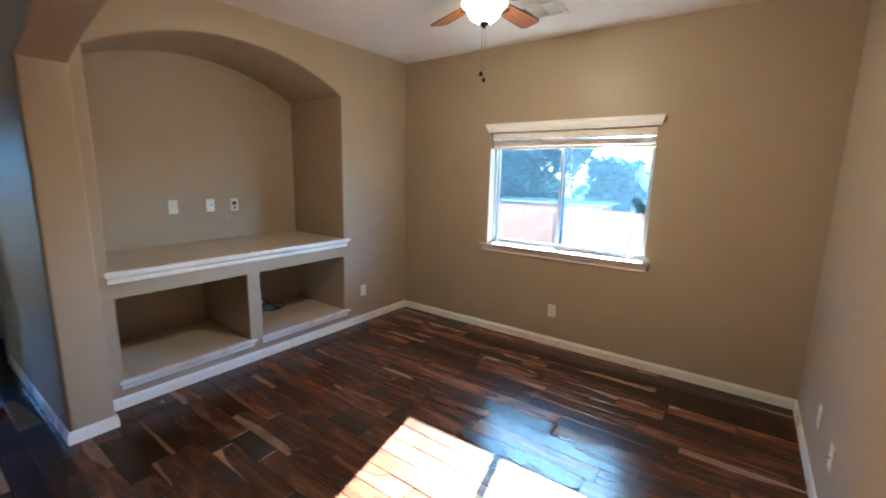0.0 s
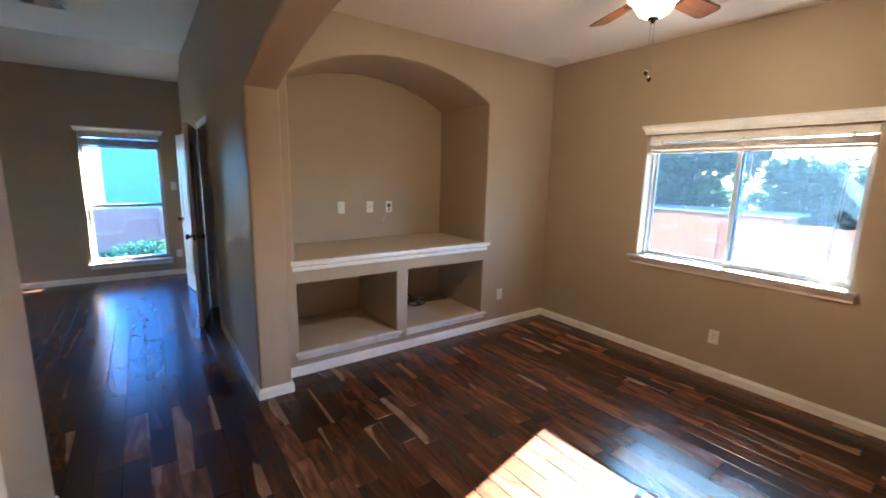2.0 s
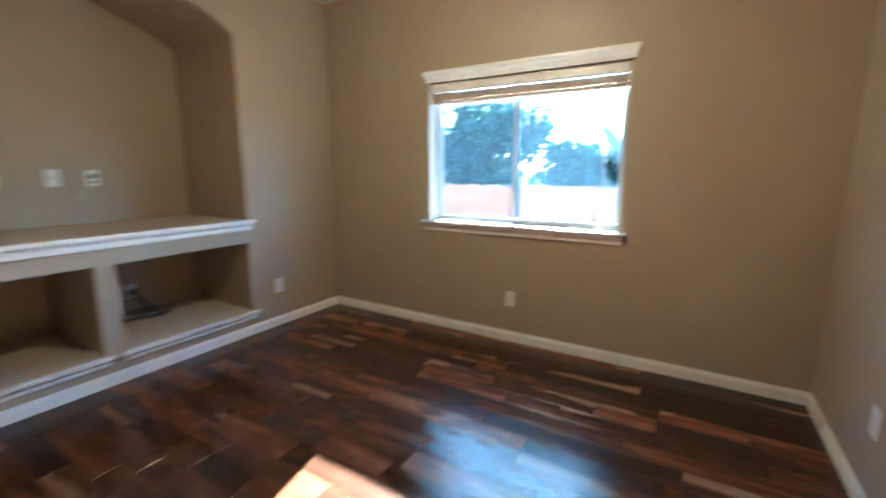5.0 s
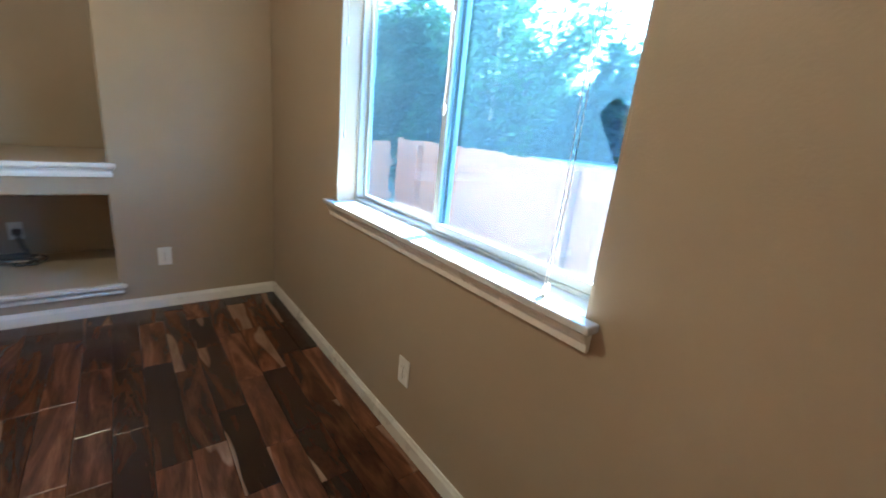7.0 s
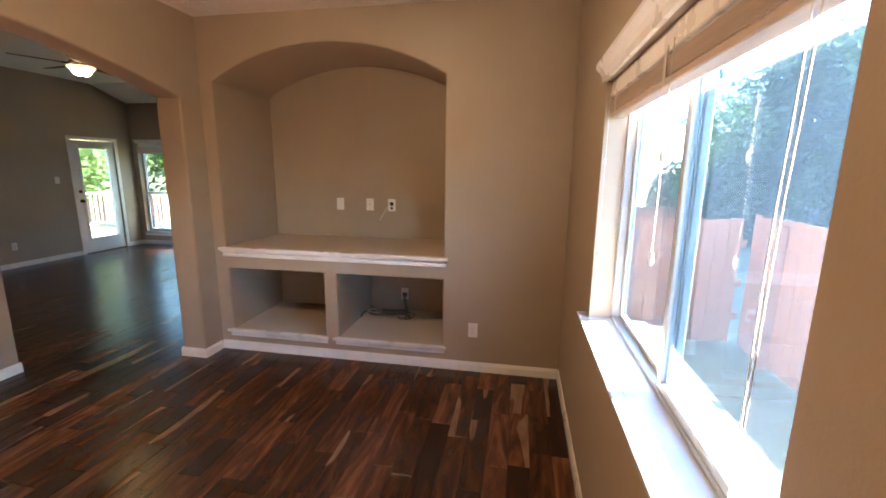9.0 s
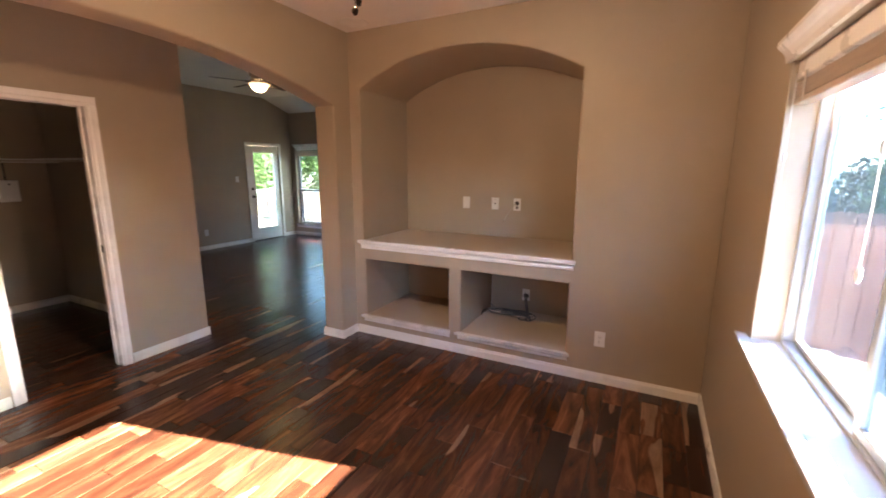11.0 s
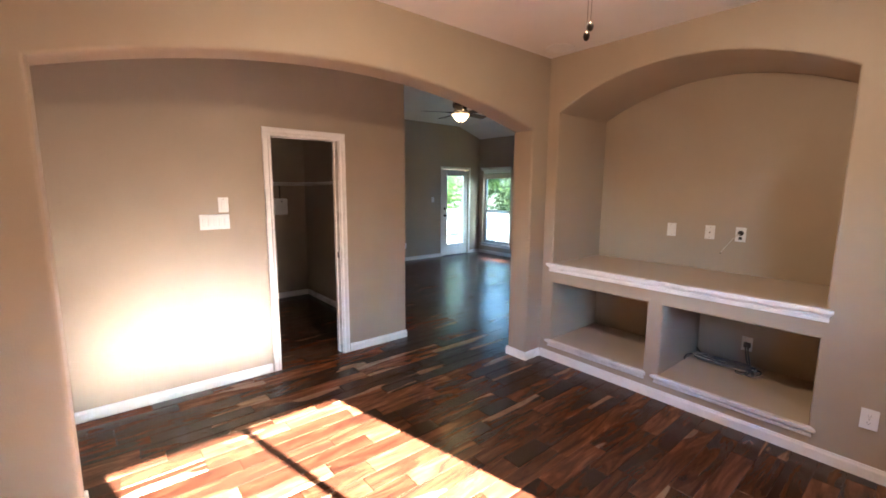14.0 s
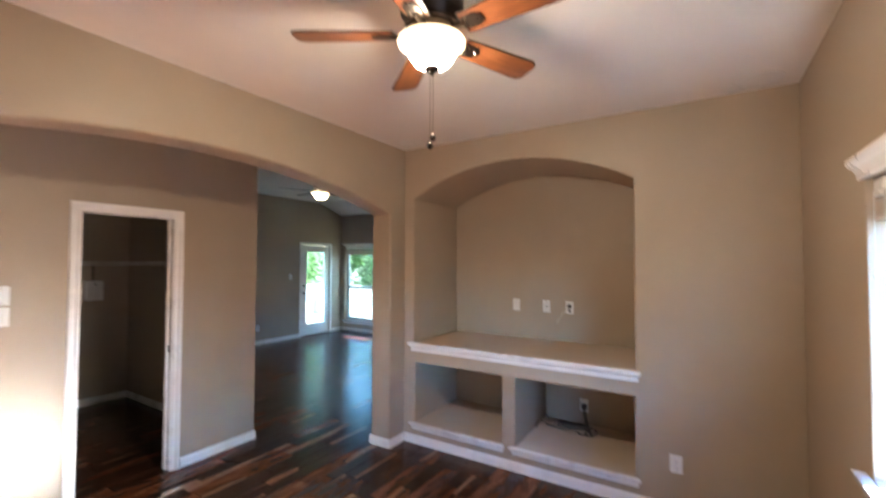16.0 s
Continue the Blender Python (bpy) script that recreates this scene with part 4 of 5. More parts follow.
# ---- ceiling fans ----
def ceiling_fan(x, y, z, first, reach, label, bowl_mat, small, blade_mat):
    """Hugger fan: housing, five paddle blades on irons, bowl light and pull chains."""
    root = thing("ceiling_fan", label, "ceiling fan", x, y, z)
    bm = bmesh.new()
    lathe(bm, [(0.055, 0.0), (0.115, 0.0), (0.120, -0.012), (0.118, -0.030), (0.128, -0.036), (0.128, -0.086), (0.120, -0.098), (0.098, -0.110), (0.085, -0.130)], 0, 0, 40)
    body = part("housing", bm, BRONZE, root, "dark bronze motor housing", True)
    bm = bmesh.new()
    lathe(bm, [(0.1285, -0.040), (0.1305, -0.043), (0.1285, -0.046)], 0, 0, 40)
    part("trim_ring", bm, NICKEL, body, "thin silver ring", True)
    bm = bmesh.new()
    lathe(bm, [(0.085, -0.130), (0.105, -0.135), (0.108, -0.160), (0.100, -0.170), (0.070, -0.178), (0.070, -0.196)], 0, 0, 40)
    part("switch_housing", bm, BRONZE, root, "", True)
    bm = bmesh.new()
    lathe(bm, [(0.1085, -0.143), (0.1105, -0.146), (0.1085, -0.150)], 0, 0, 40)
    part("trim_ring", bm, NICKEL, body, "thin silver ring", True)
    for k in range(5):
        arm_pose = pose(0, 0, -0.178, 0, 0, first + 72 * k)
        bm = bmesh.new()
        tube(bm, [(0.085, 0, 0.018), (0.13, 0, 0.000), (0.17, 0, 0.000)], 0.012, 8)
        prism(bm, [(0.150, -0.020), (0.165, -0.034), (0.215, -0.034), (0.240, -0.016), (0.240, 0.016), (0.215, 0.034), (0.165, 0.034), (0.150, 0.020)], "z", -0.004, 0.001)
        iron = part("blade_iron", bm, BRONZE, root, "", True)
        iron.matrix_basis = arm_pose @ pose(0, 0, 0, -12, 0, 0)
        outline = [(0.150, -0.052), (0.30, -0.060), (reach - 0.05, -0.069)]
        outline += [(reach - 0.040 + 0.040 * math.sin(a), -0.029 - 0.040 * math.cos(a)) for a in (0.25, 0.6, 0.95, 1.3, 1.57)]
        outline += [(p, -q) for p, q in outline[::-1]]
        bm = bmesh.new()
        prism(bm, outline, "z", 0.0015, 0.007)
        blade = part("blade", bm, BLADE_EDGE, root, "wooden paddle blade with a dark rim")
        blade.matrix_basis = iron.matrix_basis
        inner = [(0.156 + (p - 0.150) * 0.976, q * 0.90) for p, q in outline]
        bm = bmesh.new()
        prism(bm, inner, "z", 0.0002, 0.0016)
        part("blade_face", bm, blade_mat, blade, "wood grain face")
        for sx, sy in ((0.175, -0.018), (0.175, 0.018), (0.222, 0.0)):
            bm = bmesh.new()
            lathe(bm, [(0.004, -0.0055), (0.005, -0.004)], sx, sy, 8)
            part("screw", bm, NICKEL, iron)
    bm = bmesh.new()
    lathe(bm, [(0.072, -0.1965), (0.128, -0.198), (0.137, -0.203), (0.135, -0.213), (0.119, -0.221), (0.114, -0.225)], 0, 0, 40)
    part("bowl_rim", bm, AMBER, root, "flared amber glass rim", True)
    bm = bmesh.new()
    lathe(bm, [(0.112, -0.2252), (0.102, -0.238), (0.090, -0.262), (0.072, -0.286), (0.045, -0.303), (0.012, -0.310)], 0, 0, 40)
    part("glass_bowl", bm, bowl_mat, root, "lit marbled amber glass bowl", True)
    bm = bmesh.new()
    lathe(bm, [(0.012, -0.298), (0.032, -0.304), (0.030, -0.314), (0.014, -0.320), (0.010, -0.330), (0.004, -0.336)], 0, 0, 20)
    part("finial", bm, BRONZE, root, "", True)
    if small:
        bm = bmesh.new()
        lathe(bm, [(0.03, -0.002), (0.018, 0.015), (0.016, 0.090), (0.068, 0.102), (0.075, 0.139)], 0, 0, 24)
        part("canopy", bm, BRONZE, root, "", True)
    if not small:
        for dx, end in ((-0.010, 0.575), (0.012, 0.612)):
            bm = bmesh.new()
            tube(bm, [(dx, 0, -0.325), (dx, 0.002, -0.45), (dx, 0, -end)], 0.0016, 6)
            chain = part("pull_chain", bm, NICKEL, root, "thin pull chain")
            bm = bmesh.new()
            lathe(bm, [(0.003, -end + 0.006), (0.009, -end), (0.012, -end - 0.010), (0.008, -end - 0.022), (0.002, -end - 0.026)], dx, 0, 12)
            part("chain_ball", bm, BRONZE, chain, "dark wooden ball", True)
    return root


ceiling_fan(1.854, -1.423, H, -131.0, 0.556, "dark bronze five-blade ceiling fan with cherry blades and lit bowl", BOWL, False, BLADE)
ceiling_fan(-1.21, -5.506, HL - 0.14, -100.0, 0.62, "five-blade ceiling fan with a lit bowl in the living room", BOWL_FAR, True, BARK)

# ceiling vent: frame with three louvre sections
vent = thing("ceiling_vent", "white three-section metal air register in the ceiling", "vent", 1.830, -0.640, H)
VW, VH = 0.185, 0.130
for dims in ((-VW, VW, -VH, -VH + 0.028), (-VW, VW, VH - 0.028, VH), (-VW, -VW + 0.028, -VH + 0.028, VH - 0.028), (VW - 0.028, VW, -VH + 0.028, VH - 0.028), (-0.056, -0.048, -VH + 0.028, VH - 0.028), (0.048, 0.056, -VH + 0.028, VH - 0.028)):
    boxpart("frame_bar", VENT, vent, (*dims, -0.012, -0.001), 0.003)
# dark sheet on the ceiling stands in for the shade behind the louvres
boxpart("duct_shade", DUCT, vent, (-VW + 0.02, VW - 0.02, -VH + 0.02, VH - 0.02, -0.0018, -0.0008))
bm = bmesh.new()
box(bm, -0.046, 0.046, -0.0006, 0.0006, -0.006, 0.006)
slat_a = finish("slat", bm, VENT)
bm = bmesh.new()
box(bm, -0.0006, 0.0006, -VH + 0.03, VH - 0.03, -0.006, 0.006)
slat_b = finish("slat", bm, VENT)
for k in range(12):
    s = new("slat", slat_a)
    s.parent = vent
    s.matrix_basis = pose(0, -VH + 0.038 + k * 0.0168, -0.0085, 42, 0, 0)
for side in (-1, 1):
    for k in range(6):
        s = new("slat", slat_b)
        s.parent = vent
        s.matrix_basis = pose(side * (0.068 + k * 0.0165), 0, -0.0085, 0, 42 * side, 0)


copy_thing(vent, pose(-2.40, -4.35, HL, 0, 0, 90))


def ceiling_speaker(x, y):
    root = thing("ceiling_speaker", "round white speaker grille flush in the ceiling", "speaker", x, y, H, 0, "ceiling speakers")
    bm = bmesh.new()
    lathe(bm, [(0.098, -0.001), (0.118, -0.001), (0.116, -0.006), (0.100, -0.008), (0.098, -0.004)], 0, 0, 40)
    part("rim", bm, VENT, root, "", True)
    bm = bmesh.new()
    lathe(bm, [(0.097, -0.0015), (0.097, -0.0050), (0.06, -0.0062), (0.004, -0.0068)], 0, 0, 40)
    part("grille", bm, VENT, root, "", True)
    return root


ceiling_speaker(0.175, -0.205)
ceiling_speaker(0.185, -2.735)
ceiling_speaker(3.21, -2.80)

# ---- closet ----
shelf = thing("wire_shelf", "white coated wire shelf round the closet walls", "shelf", 0, 0, 1.667)
for y in (-6.69, -6.40):
    bm = bmesh.new()
    tube(bm, [(0.835, y, 0), (3.19, y, 0)], 0.0045, 6)
    part("rail", bm, WIRE, shelf)
bm = bmesh.new()
tube(bm, [(0.835, -6.40, -0.03), (3.19, -6.40, -0.03)], 0.0045, 6)
part("rail", bm, WIRE, shelf)
for x in (0.838, 1.13):
    bm = bmesh.new()
    tube(bm, [(x, -6.27, 0), (x, -4.33, 0)], 0.0045, 6)
    part("rail", bm, WIRE, shelf)
bm = bmesh.new()
tube(bm, [(0, -6.69, 0.004), (0, -6.40, 0.004), (0, -6.395, -0.03)], 0.0022, 5)
cross_a = finish("cross_wire", bm, WIRE)
bm = bmesh.new()
tube(bm, [(0.838, 0, 0.004), (1.13, 0, 0.004), (1.135, 0, -0.03)], 0.0022, 5)
cross_b = finish("cross_wire", bm, WIRE)
for k in range(91):
    o = new("cross_wire", cross_a)
    o.parent, o.location = shelf, (0.885 + k * 0.0256, 0, 0)
for k in range(74):
    o = new("cross_wire", cross_b)
    o.parent, o.location = shelf, (0, -6.25 + k * 0.0256, 0)
case = thing("wall_box", "white plastic wall box with a dark strap above", "wall box", 1.205, -6.698, 1.330)
bm = bmesh.new()
box(bm, -0.085, 0.085, 0.0, 0.07, -0.115, 0.115, 0.01, 2)
part("case", bm, PLASTIC, case)
boxpart("case_lid", PLASTIC, case, (-0.075, 0.075, 0.0705, 0.078, -0.105, 0.105), 0.003)
boxpart("strap", BLACK, case, (-0.008, 0.008, 0.002, 0.012, 0.116, 0.30), 0.002)
bm = bmesh.new()
lathe(bm, [(0.010, 0.0), (0.010, 0.003)], 0, 0, 12)
o = part("lock", bm, BLACK, case)
o.matrix_basis = pose(0, 0.078, 0.075, -90, 0, 0)

panel_box = thing("wall_box", "tall white plastic cabinet beside the wall box", "wall box", 1.425, -6.698, 1.275)
bm = bmesh.new()
box(bm, -0.085, 0.085, 0.0, 0.06, -0.175, 0.175, 0.008, 2)
part("case", bm, PLASTIC, panel_box)
boxpart("case_lid", PLASTIC, panel_box, (-0.077, 0.077, 0.0605, 0.066, -0.167, 0.167), 0.003)

# ---- outdoors ----
GZ = -0.45
bm = bmesh.new()
box(bm, -600, 600, -600, 600, GZ - 0.3, GZ)
structure("ground", bm, GRASS, "dry green and tan lawn", "ground")


def fence_run(axis, a, b, at, top, house_side, label):
    root = thing("fence", label, "fence")
    bm = bmesh.new()
    box(bm, -0.0695, 0.0695, -0.010, 0.010, GZ + 0.02, top, 0.003)
    board = finish("fence_board", bm, FENCE)
    n = int((b - a) / 0.142)
    rr = random.Random(int(at * 10))
    for k in range(n):
        o = new("fence_board", board)
        o.parent = root
        w = a + 0.071 + k * 0.142
        x, y, r = (w, at, 0) if axis == "x" else (at, w, 90)
        o.matrix_basis = pose(x, y, rr.uniform(-0.012, 0.012), 0, 0, r + rr.uniform(-0.5, 0.5))
    s = house_side
    for z in (GZ + 0.35, (GZ + top) / 2, top - 0.28):
        d = (a, b, at - max(s * 0.012, s * 0.05), at - min(s * 0.012, s * 0.05), z - 0.045, z + 0.045)
        boxpart("rail", FENCE, root, d if axis == "x" else (d[2], d[3], d[0], d[1], d[4], d[5]), 0.004)
    k = a + 0.6
    while k < b:
        d = (k - 0.045, k + 0.045, at + min(s * 0.012, s * 0.10), at + max(s * 0.012, s * 0.10), GZ, top - 0.05)
        boxpart("post", FENCE, root, d if axis == "x" else (d[2], d[3], d[0], d[1], d[4], d[5]), 0.005)
        k += 2.4
    return root


fence_run("x", -2.1, 11.0, 2.28, 1.12, -1, "red-brown cedar board fence along the narrow side yard")
fence_run("y", 0.20, 2.26, -2.15, 1.06, 1, "short red-brown cedar fence closing the side yard")
fence_run("y", -16.0, 4.4, -9.4, 0.62, 1, "weathered cedar board fence behind the living room")


def tree(x, y, height, crown_r, seed, mat, label, trunk=0.16, leaves=2600, size=0.16):
    rr = random.Random(seed)
    root = thing("tree", label, "tree", x, y, GZ)
    bm = bmesh.new()
    tube(bm, [(0.08 * math.sin(k), 0.06 * math.cos(k * 1.3), height * 0.62 * k / 7) for k in range(8)], lambda f: trunk * (1 - 0.6 * f), 10)
    tips = []
    for k in range(9):
        a, z0 = rr.random() * 6.28, height * rr.uniform(0.2, 0.55)
        reach = crown_r * rr.uniform(0.5, 0.95)
        p = [(math.cos(a) * reach * f, math.sin(a) * reach * f, z0 + (height * 0.22 + 0.3 * k / 9) * f ** 0.8) for f in (0, 0.35, 0.7, 1.0)]
        tube(bm, p, lambda f: trunk * 0.42 * (1 - 0.75 * f), 6)
        tips.append(p[2])
        tips.append(p[3])
    part("trunk", bm, BARK, root, "", True)
    clumps = [(Vector(t), crown_r * rr.uniform(0.28, 0.46)) for t in tips]
    for k in range(26):
        a, f = rr.random() * 6.28, rr.random() ** 0.6
        clumps.append((Vector((math.cos(a) * crown_r * 0.75 * f, math.sin(a) * crown_r * 0.75 * f, height * rr.uniform(0.12, 0.95))), crown_r * rr.uniform(0.22, 0.42)))
    verts, faces = [], []
    for k in range(leaves):
        c, r = clumps[rr.randrange(len(clumps))]
        d = Vector((rr.gauss(0, 1), rr.gauss(0, 1), rr.gauss(0, 1))).normalized() * r * rr.random() ** 0.45
        p = c + d
        u = Vector((rr.gauss(0, 1), rr.gauss(0, 1), rr.gauss(0, 0.6))).normalized()
        w = u.cross(Vector((rr.gauss(0, 1), rr.gauss(0, 1), rr.gauss(0, 1)))).normalized()
        s = size * rr.uniform(0.6, 1.3)
        i = len(verts)
        verts += [p - u * s, p + w * s * 0.42 - u * s * 0.1, p + u * s, p - w * s * 0.42 + u * s * 0.1]
        faces.append((i, i + 1, i + 2, i + 3))
    me = bpy.data.meshes.new("crown")
    me.from_pydata([tuple(v) for v in verts], [], faces)
    me.materials.append(mat)
    o = new("crown", me)
    o.parent = root
    return root


tree(-4.6, 7.4, 6.0, 1.9, 1, LEAF, "leafy green garden tree behind the fence", leaves=6500, size=0.115)
tree(-2.2, 8.6, 4.0, 1.6, 2, LEAF_DARK, "broad dark green tree behind the fence", leaves=7500, size=0.15)
tree(0.6, 9.4, 2.3, 1.5, 12, LEAF_DARK, "rounded dark green tree behind the fence", leaves=7500, size=0.15)
tree(2.8, 10.0, 2.0, 1.4, 3, LEAF_DARK, "low dark green tree behind the fence", leaves=7500, size=0.15)
tree(5.2, 9.6, 3.6, 1.7, 5, LEAF_DARK, "dark green tree beyond the yard", leaves=6000, size=0.115)
tree(-7.2, 7.6, 6.2, 2.1, 4, LEAF_DARK, "dark green tree leaning over the fence", leaves=7500, size=0.15)
tree(-9.8, 7.4, 5.8, 2.1, 13, LEAF_DARK, "dark green tree along the fence", leaves=7500, size=0.15)
tree(-12.6, 7.6, 6.8, 2.5, 15, LEAF, "tall green tree at the fence corner", leaves=6500, size=0.1)
tree(-15.6, 8.6, 7.2, 2.7, 16, LEAF_DARK, "tall dark tree past the yard", leaves=6000, size=0.11)
tree(-6.4, -13.8, 4.4, 2.2, 6, LEAF, "leafy green tree by the deck", leaves=7000, size=0.1)
tree(-9.6, -16.5, 5.4, 2.6, 7, LEAF, "tall leafy tree by the garden fence", leaves=7000, size=0.11)
tree(-12.0, -12.5, 4.8, 2.4, 8, LEAF, "leafy green tree past the fence", leaves=7000, size=0.11)
tree(-14.2, -16.0, 5.4, 2.4, 14, LEAF, "leafy green tree past the fence", leaves=6000, size=0.12)
tree(-15.5, -9.4, 4.8, 2.2, 9, LEAF, "leafy green tree past the fence", leaves=6000, size=0.11)


def shrub(x, y, w, h, seed, label, mat=LEAF, count=1500, size=0.06):
    rr = random.Random(seed)
    verts, faces = [], []
    for k in range(count):
        d = Vector((rr.gauss(0, 1), rr.gauss(0, 1), abs(rr.gauss(0, 1)))).normalized() * rr.random() ** 0.3
        p = Vector((d.x * w * 0.5, d.y * w, d.z * h))
        u = Vector((rr.gauss(0, 1), rr.gauss(0, 1), rr.gauss(0, 1))).normalized()
        q = u.cross(Vector((rr.gauss(0, 1), rr.gauss(0, 1), rr.gauss(0, 1)))).normalized()
        s = size * rr.uniform(0.6, 1.3)
        i = len(verts)
        verts += [p - u * s, p + q * s * 0.5, p + u * s, p - q * s * 0.5]
        faces.append((i, i + 1, i + 2, i + 3))
    me = bpy.data.meshes.new("shrub")
    me.from_pydata([tuple(v) for v in verts], [], faces)
    me.materials.append(mat)
    o = new("shrub", me)
    o.location = (x, y, GZ)
    return tagged(o, label, "shrub")


shrub(-7.0, -3.75, 0.95, 0.62, 11, "bright green clipped shrub below the tall window")
for k in range(9):
    shrub(-17.0 + k * 1.75, 6.3 + 0.35 * (k % 3), 1.15, 2.5 + 0.35 * ((k * 5) % 3), 30 + k, "bright green bush behind the fence" if k % 4 == 1 else "dark green bush behind the fence", LEAF if k % 4 == 1 else LEAF_DARK, 3200, 0.09)
for k in range(4):
    shrub(-9.5 + k * 2.1, 9.2 + 0.5 * (k % 2), 1.4, 3.3 - 0.14 * k, 50 + k, "dense dark green hedge bush behind the fence", LEAF_DARK, 4200, 0.12)


def house(x0, x1, y0, y1, eave, ridge, mat, label, windows):
    """A neighbouring house with lap siding, a gable roof along y, and windows on the face at x1."""
    root = thing("neighbour_house", label, "house", 0, 0, 0)
    boxpart("wall", mat, root, (x0, x1, y0, y1, GZ, eave))
    bm = bmesh.new()
    k = GZ + 0.1
    while k < eave - 0.1:
        prism(bm, [(x1 + 0.001, k), (x1 + 0.022, k), (x1 + 0.004, k + 0.19), (x1 + 0.001, k + 0.19)], "y", y0, y1)
        k += 0.2
    o = part("siding", bm, mat, root, "lap siding boards")
    o["kind"] = "stuff"
    xm = (x0 + x1) / 2
    bm = bmesh.new()
    prism(bm, [(x0 - 0.5, eave - 0.05), (xm, ridge), (x1 + 0.5, eave - 0.05), (x1 + 0.5, eave + 0.08), (xm, ridge + 0.16), (x0 - 0.5, eave + 0.08)], "y", y0 - 0.4, y1 + 0.4)
    part("roof", bm, SHINGLE, root)
    for a, b, c, d in windows:
        f = boxpart("window", TRIM, root, (x1 + 0.02, x1 + 0.07, a - 0.08, b + 0.08, c - 0.08, d + 0.08), 0.005)
        boxpart("window_pane", BLACK, f, (x1 + 0.071, x1 + 0.076, a, b, c, d))
    return root


house(-22.0, -14.0, -4.7, 1.5, 5.6, 8.0, SIDING, "two-storey blue-grey sided neighbouring house", [(-1.6, -0.8, 3.2, 4.4), (-0.6, 0.4, 0.6, 1.8)])
house(-16.0, -9.0, 14.0, 22.0, 2.9, 4.6, STUCCO, "low pale neighbouring house behind the fence", [(15.0, 16.0, 0.9, 2.0)])

# deck and white railing outside the garden door
bm = bmesh.new()
box(bm, -6.6, -1.5, -11.6, YD - 0.16, GZ, -0.03)
structure("deck", bm, DECK, "weathered wooden deck outside the garden door", "deck")


def railing(axis, a, b, at, label):
    root = thing("deck_railing", label, "railing")
    def d(p, q, r, s, e, f):
        return (p, q, r, s, e, f) if axis == "x" else (r, s, p, q, e, f)
    boxpart("top_rail", RAIL, root, d(a, b, at - 0.05, at + 0.05, 0.86, 0.90), 0.005)
    boxpart("bottom_rail", RAIL, root, d(a, b, at - 0.02, at + 0.02, 0.05, 0.11), 0.005)
    k = a
    while k <= b:
        boxpart("post", RAIL, root, d(k - 0.045, k + 0.045, at - 0.045, at + 0.045, -0.03, 0.95), 0.006)
        k += 1.7
    bm = bmesh.new()
    box(bm, -0.016, 0.016, -0.016, 0.016, 0.11, 0.86)
    baluster = finish("baluster", bm, RAIL)
    for i in range(int((b - a) / 0.13)):
        o = new("baluster", baluster)
        o.parent = root
        w = a + 0.09 + i * 0.13
        o.location = (w, at, 0) if axis == "x" else (at, w, 0)
    return root


railing("x", -6.5, -1.6, -11.5, "white painted wooden deck railing")
railing("y", -11.4, -8.6, -6.5, "white painted wooden deck railing at the side")

# long-handled garden tool leaning outside the window
tool = thing("garden_pole", "red pole with a slate grey head leaning in the side yard", "garden tool", 3.86, 0.95, GZ + 0.10)
bm = bmesh.new()
tube(bm, [(0, 0, 0), (-0.70, -0.15, 0.92), (-1.36, -0.28, 1.78)], 0.024, 10)
part("shaft", bm, RED, tool, "red shaft", True)
bm = bmesh.new()
tube(bm, [(-1.345, -0.277, 1.76), (-1.44, -0.296, 1.885), (-1.52, -0.312, 1.99)], lambda f: 0.034 + 0.016 * math.sin(f * 3.0), 12)
part("head", bm, SLATE, tool, "slate grey head", True)

# low shed behind the fence
shed = thing("garden_shed", "low garden shed with a pale roof edge behind the fence", "shed", -1.2, 7.2, GZ)
boxpart("wall", FENCE, shed, (-1.7, 1.7, -0.8, 0.0, 0.0, 1.34), 0.01)
bm = bmesh.new()
prism(bm, [(-1.0, 1.35), (0.2, 1.37), (0.2, 1.41), (-1.0, 1.39)], "x", -1.85, 1.85)
part("roof", bm, SHINGLE, shed)
boxpart("fascia", RAIL, shed, (-1.86, 1.86, -1.025, -1.002, 1.36, 1.395), 0.004, "white fascia board")

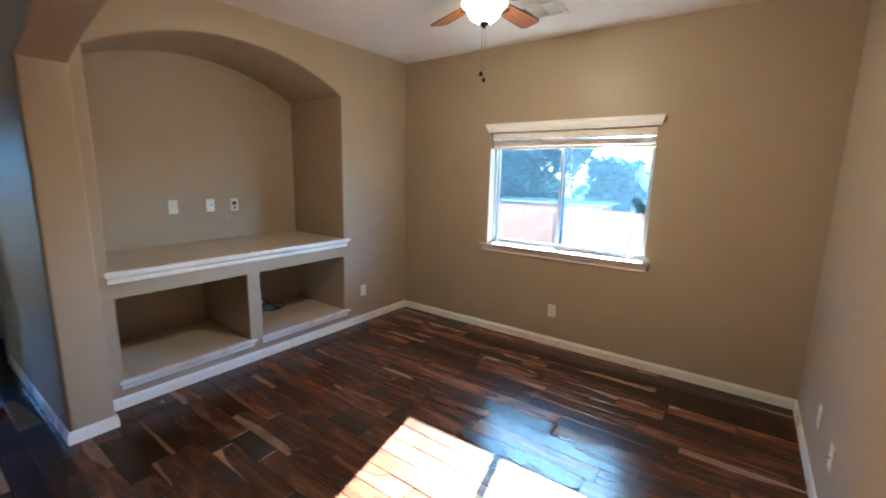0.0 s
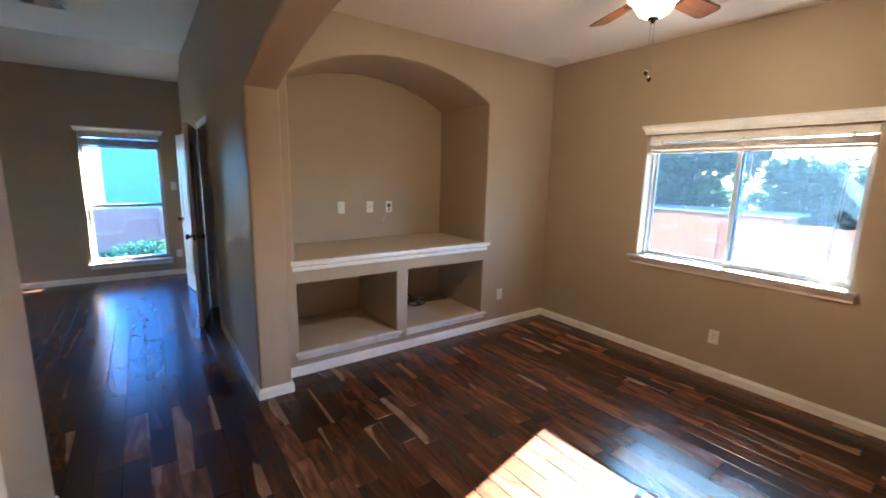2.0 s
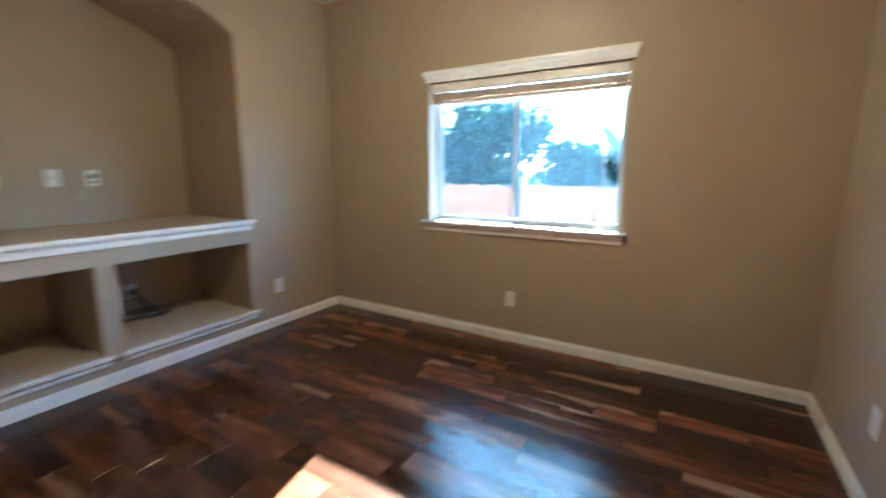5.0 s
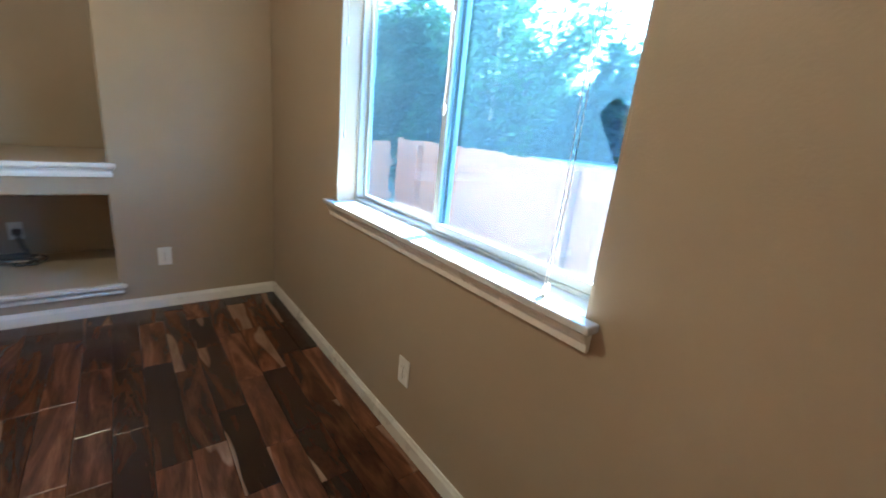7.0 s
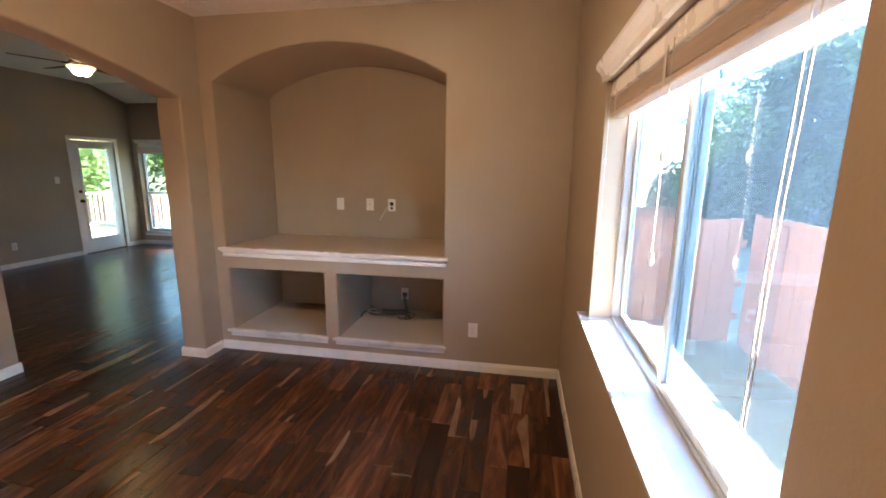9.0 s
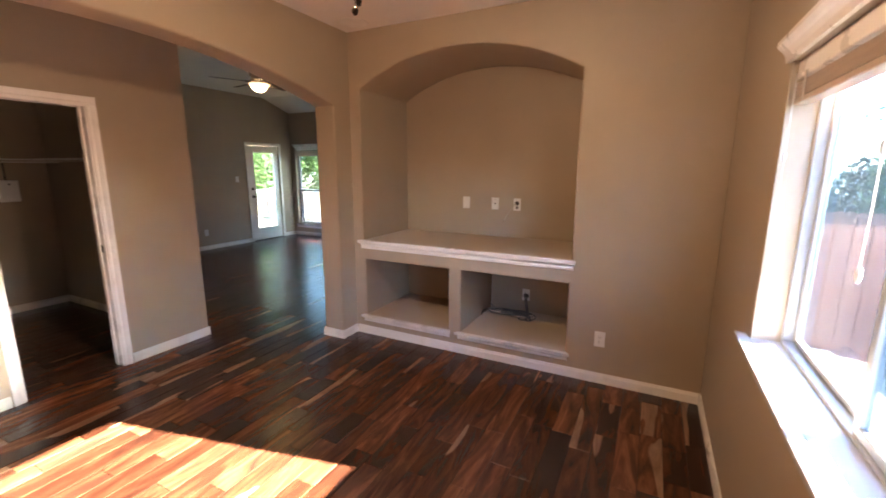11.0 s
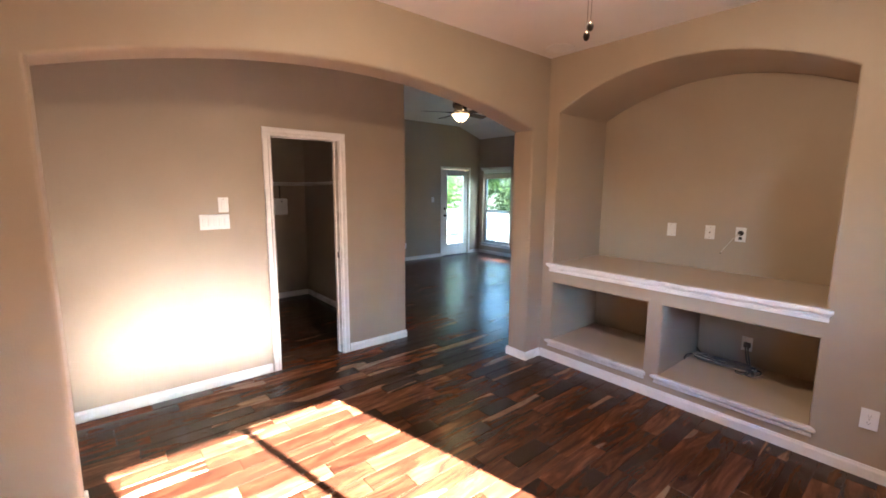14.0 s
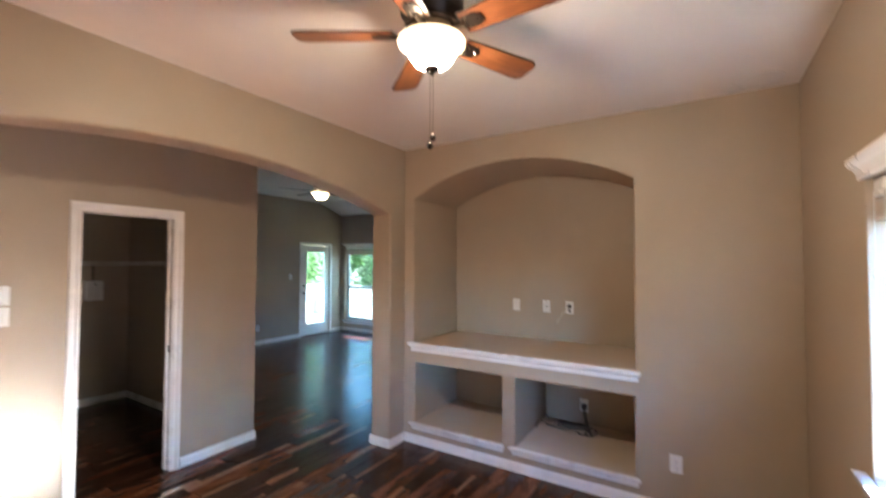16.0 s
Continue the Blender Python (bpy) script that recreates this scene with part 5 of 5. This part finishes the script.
# ---- floor boards ----
bm = bmesh.new()
box(bm, XF - 0.1, XE + 0.1, YD - 0.1, 0.1, -0.30, F - 0.0125)
floor = structure("floor", bm, SUBFLOOR, "dark hand-scraped acacia plank floor with pale streaks", "floor")
PW = 0.124
LENGTHS = (0.31, 0.40, 0.52, 0.62, 0.78, 0.94)
boards = {}
for ln in LENGTHS:
    bm = bmesh.new()
    c, hx, hy = 0.0034, ln / 2 - 0.0006, PW / 2 - 0.0006
    low = [bm.verts.new((x, y, -0.012)) for x, y in ((-hx, -hy), (hx, -hy), (hx, hy), (-hx, hy))]
    mid = [bm.verts.new((x, y, -c * 0.7)) for x, y in ((-hx, -hy), (hx, -hy), (hx, hy), (-hx, hy))]
    top = [bm.verts.new((x, y, 0.0)) for x, y in ((-hx + c, -hy + c), (hx - c, -hy + c), (hx - c, hy - c), (-hx + c, hy - c))]
    for a, b in ((low, mid), (mid, top)):
        for i in range(4):
            j = (i + 1) % 4
            bm.faces.new((a[i], a[j], b[j], b[i]))
    bm.faces.new(top)
    boards[ln] = finish("floor_board", bm, PLANK)
rr = random.Random(21)
verts, faces = [], []
row_y = -PW / 2 + 0.01
while row_y > YD - PW:
    x = -0.3 if row_y > YA + 0.1 else XF - 0.2
    x -= rr.random() * 0.6
    while x < XE:
        ln = rr.choice(LENGTHS)
        cx = x + ln / 2
        z = rr.uniform(-0.0005, 0.0002)
        x += ln
        near = (cx > -1.9 and row_y > YC - 0.15)
        if cx - ln / 2 > (XR + 0.2 if row_y > YA else XE):
            continue
        if near:
            o = new("floor_board", boards[ln])
            o.parent = floor
            o.location = (cx, row_y, F + z)
            if rr.random() < 0.5:
                o.rotation_euler = (0, 0, math.pi)
        else:
            i, hx, hy, c = len(verts), ln / 2 - 0.0006, PW / 2 - 0.0006, 0.0034
            verts += [(cx + sx * hx, row_y + sy * hy, F - 0.012) for sx, sy in ((-1, -1), (1, -1), (1, 1), (-1, 1))]
            verts += [(cx + sx * hx, row_y + sy * hy, F + z - c * 0.7) for sx, sy in ((-1, -1), (1, -1), (1, 1), (-1, 1))]
            verts += [(cx + sx * (hx - c), row_y + sy * (hy - c), F + z) for sx, sy in ((-1, -1), (1, -1), (1, 1), (-1, 1))]
            for base in (0, 4):
                for k in range(4):
                    j = (k + 1) % 4
                    faces.append((i + base + k, i + base + j, i + base + 4 + j, i + base + 4 + k))
            faces.append((i + 8, i + 9, i + 10, i + 11))
    row_y -= PW
me = bpy.data.meshes.new("far_boards")
me.from_pydata(verts, [], faces)
me.materials.append(PLANK_FAR)
rest = new("far_boards", me)
rest.parent = floor
rest["kind"] = "stuff"
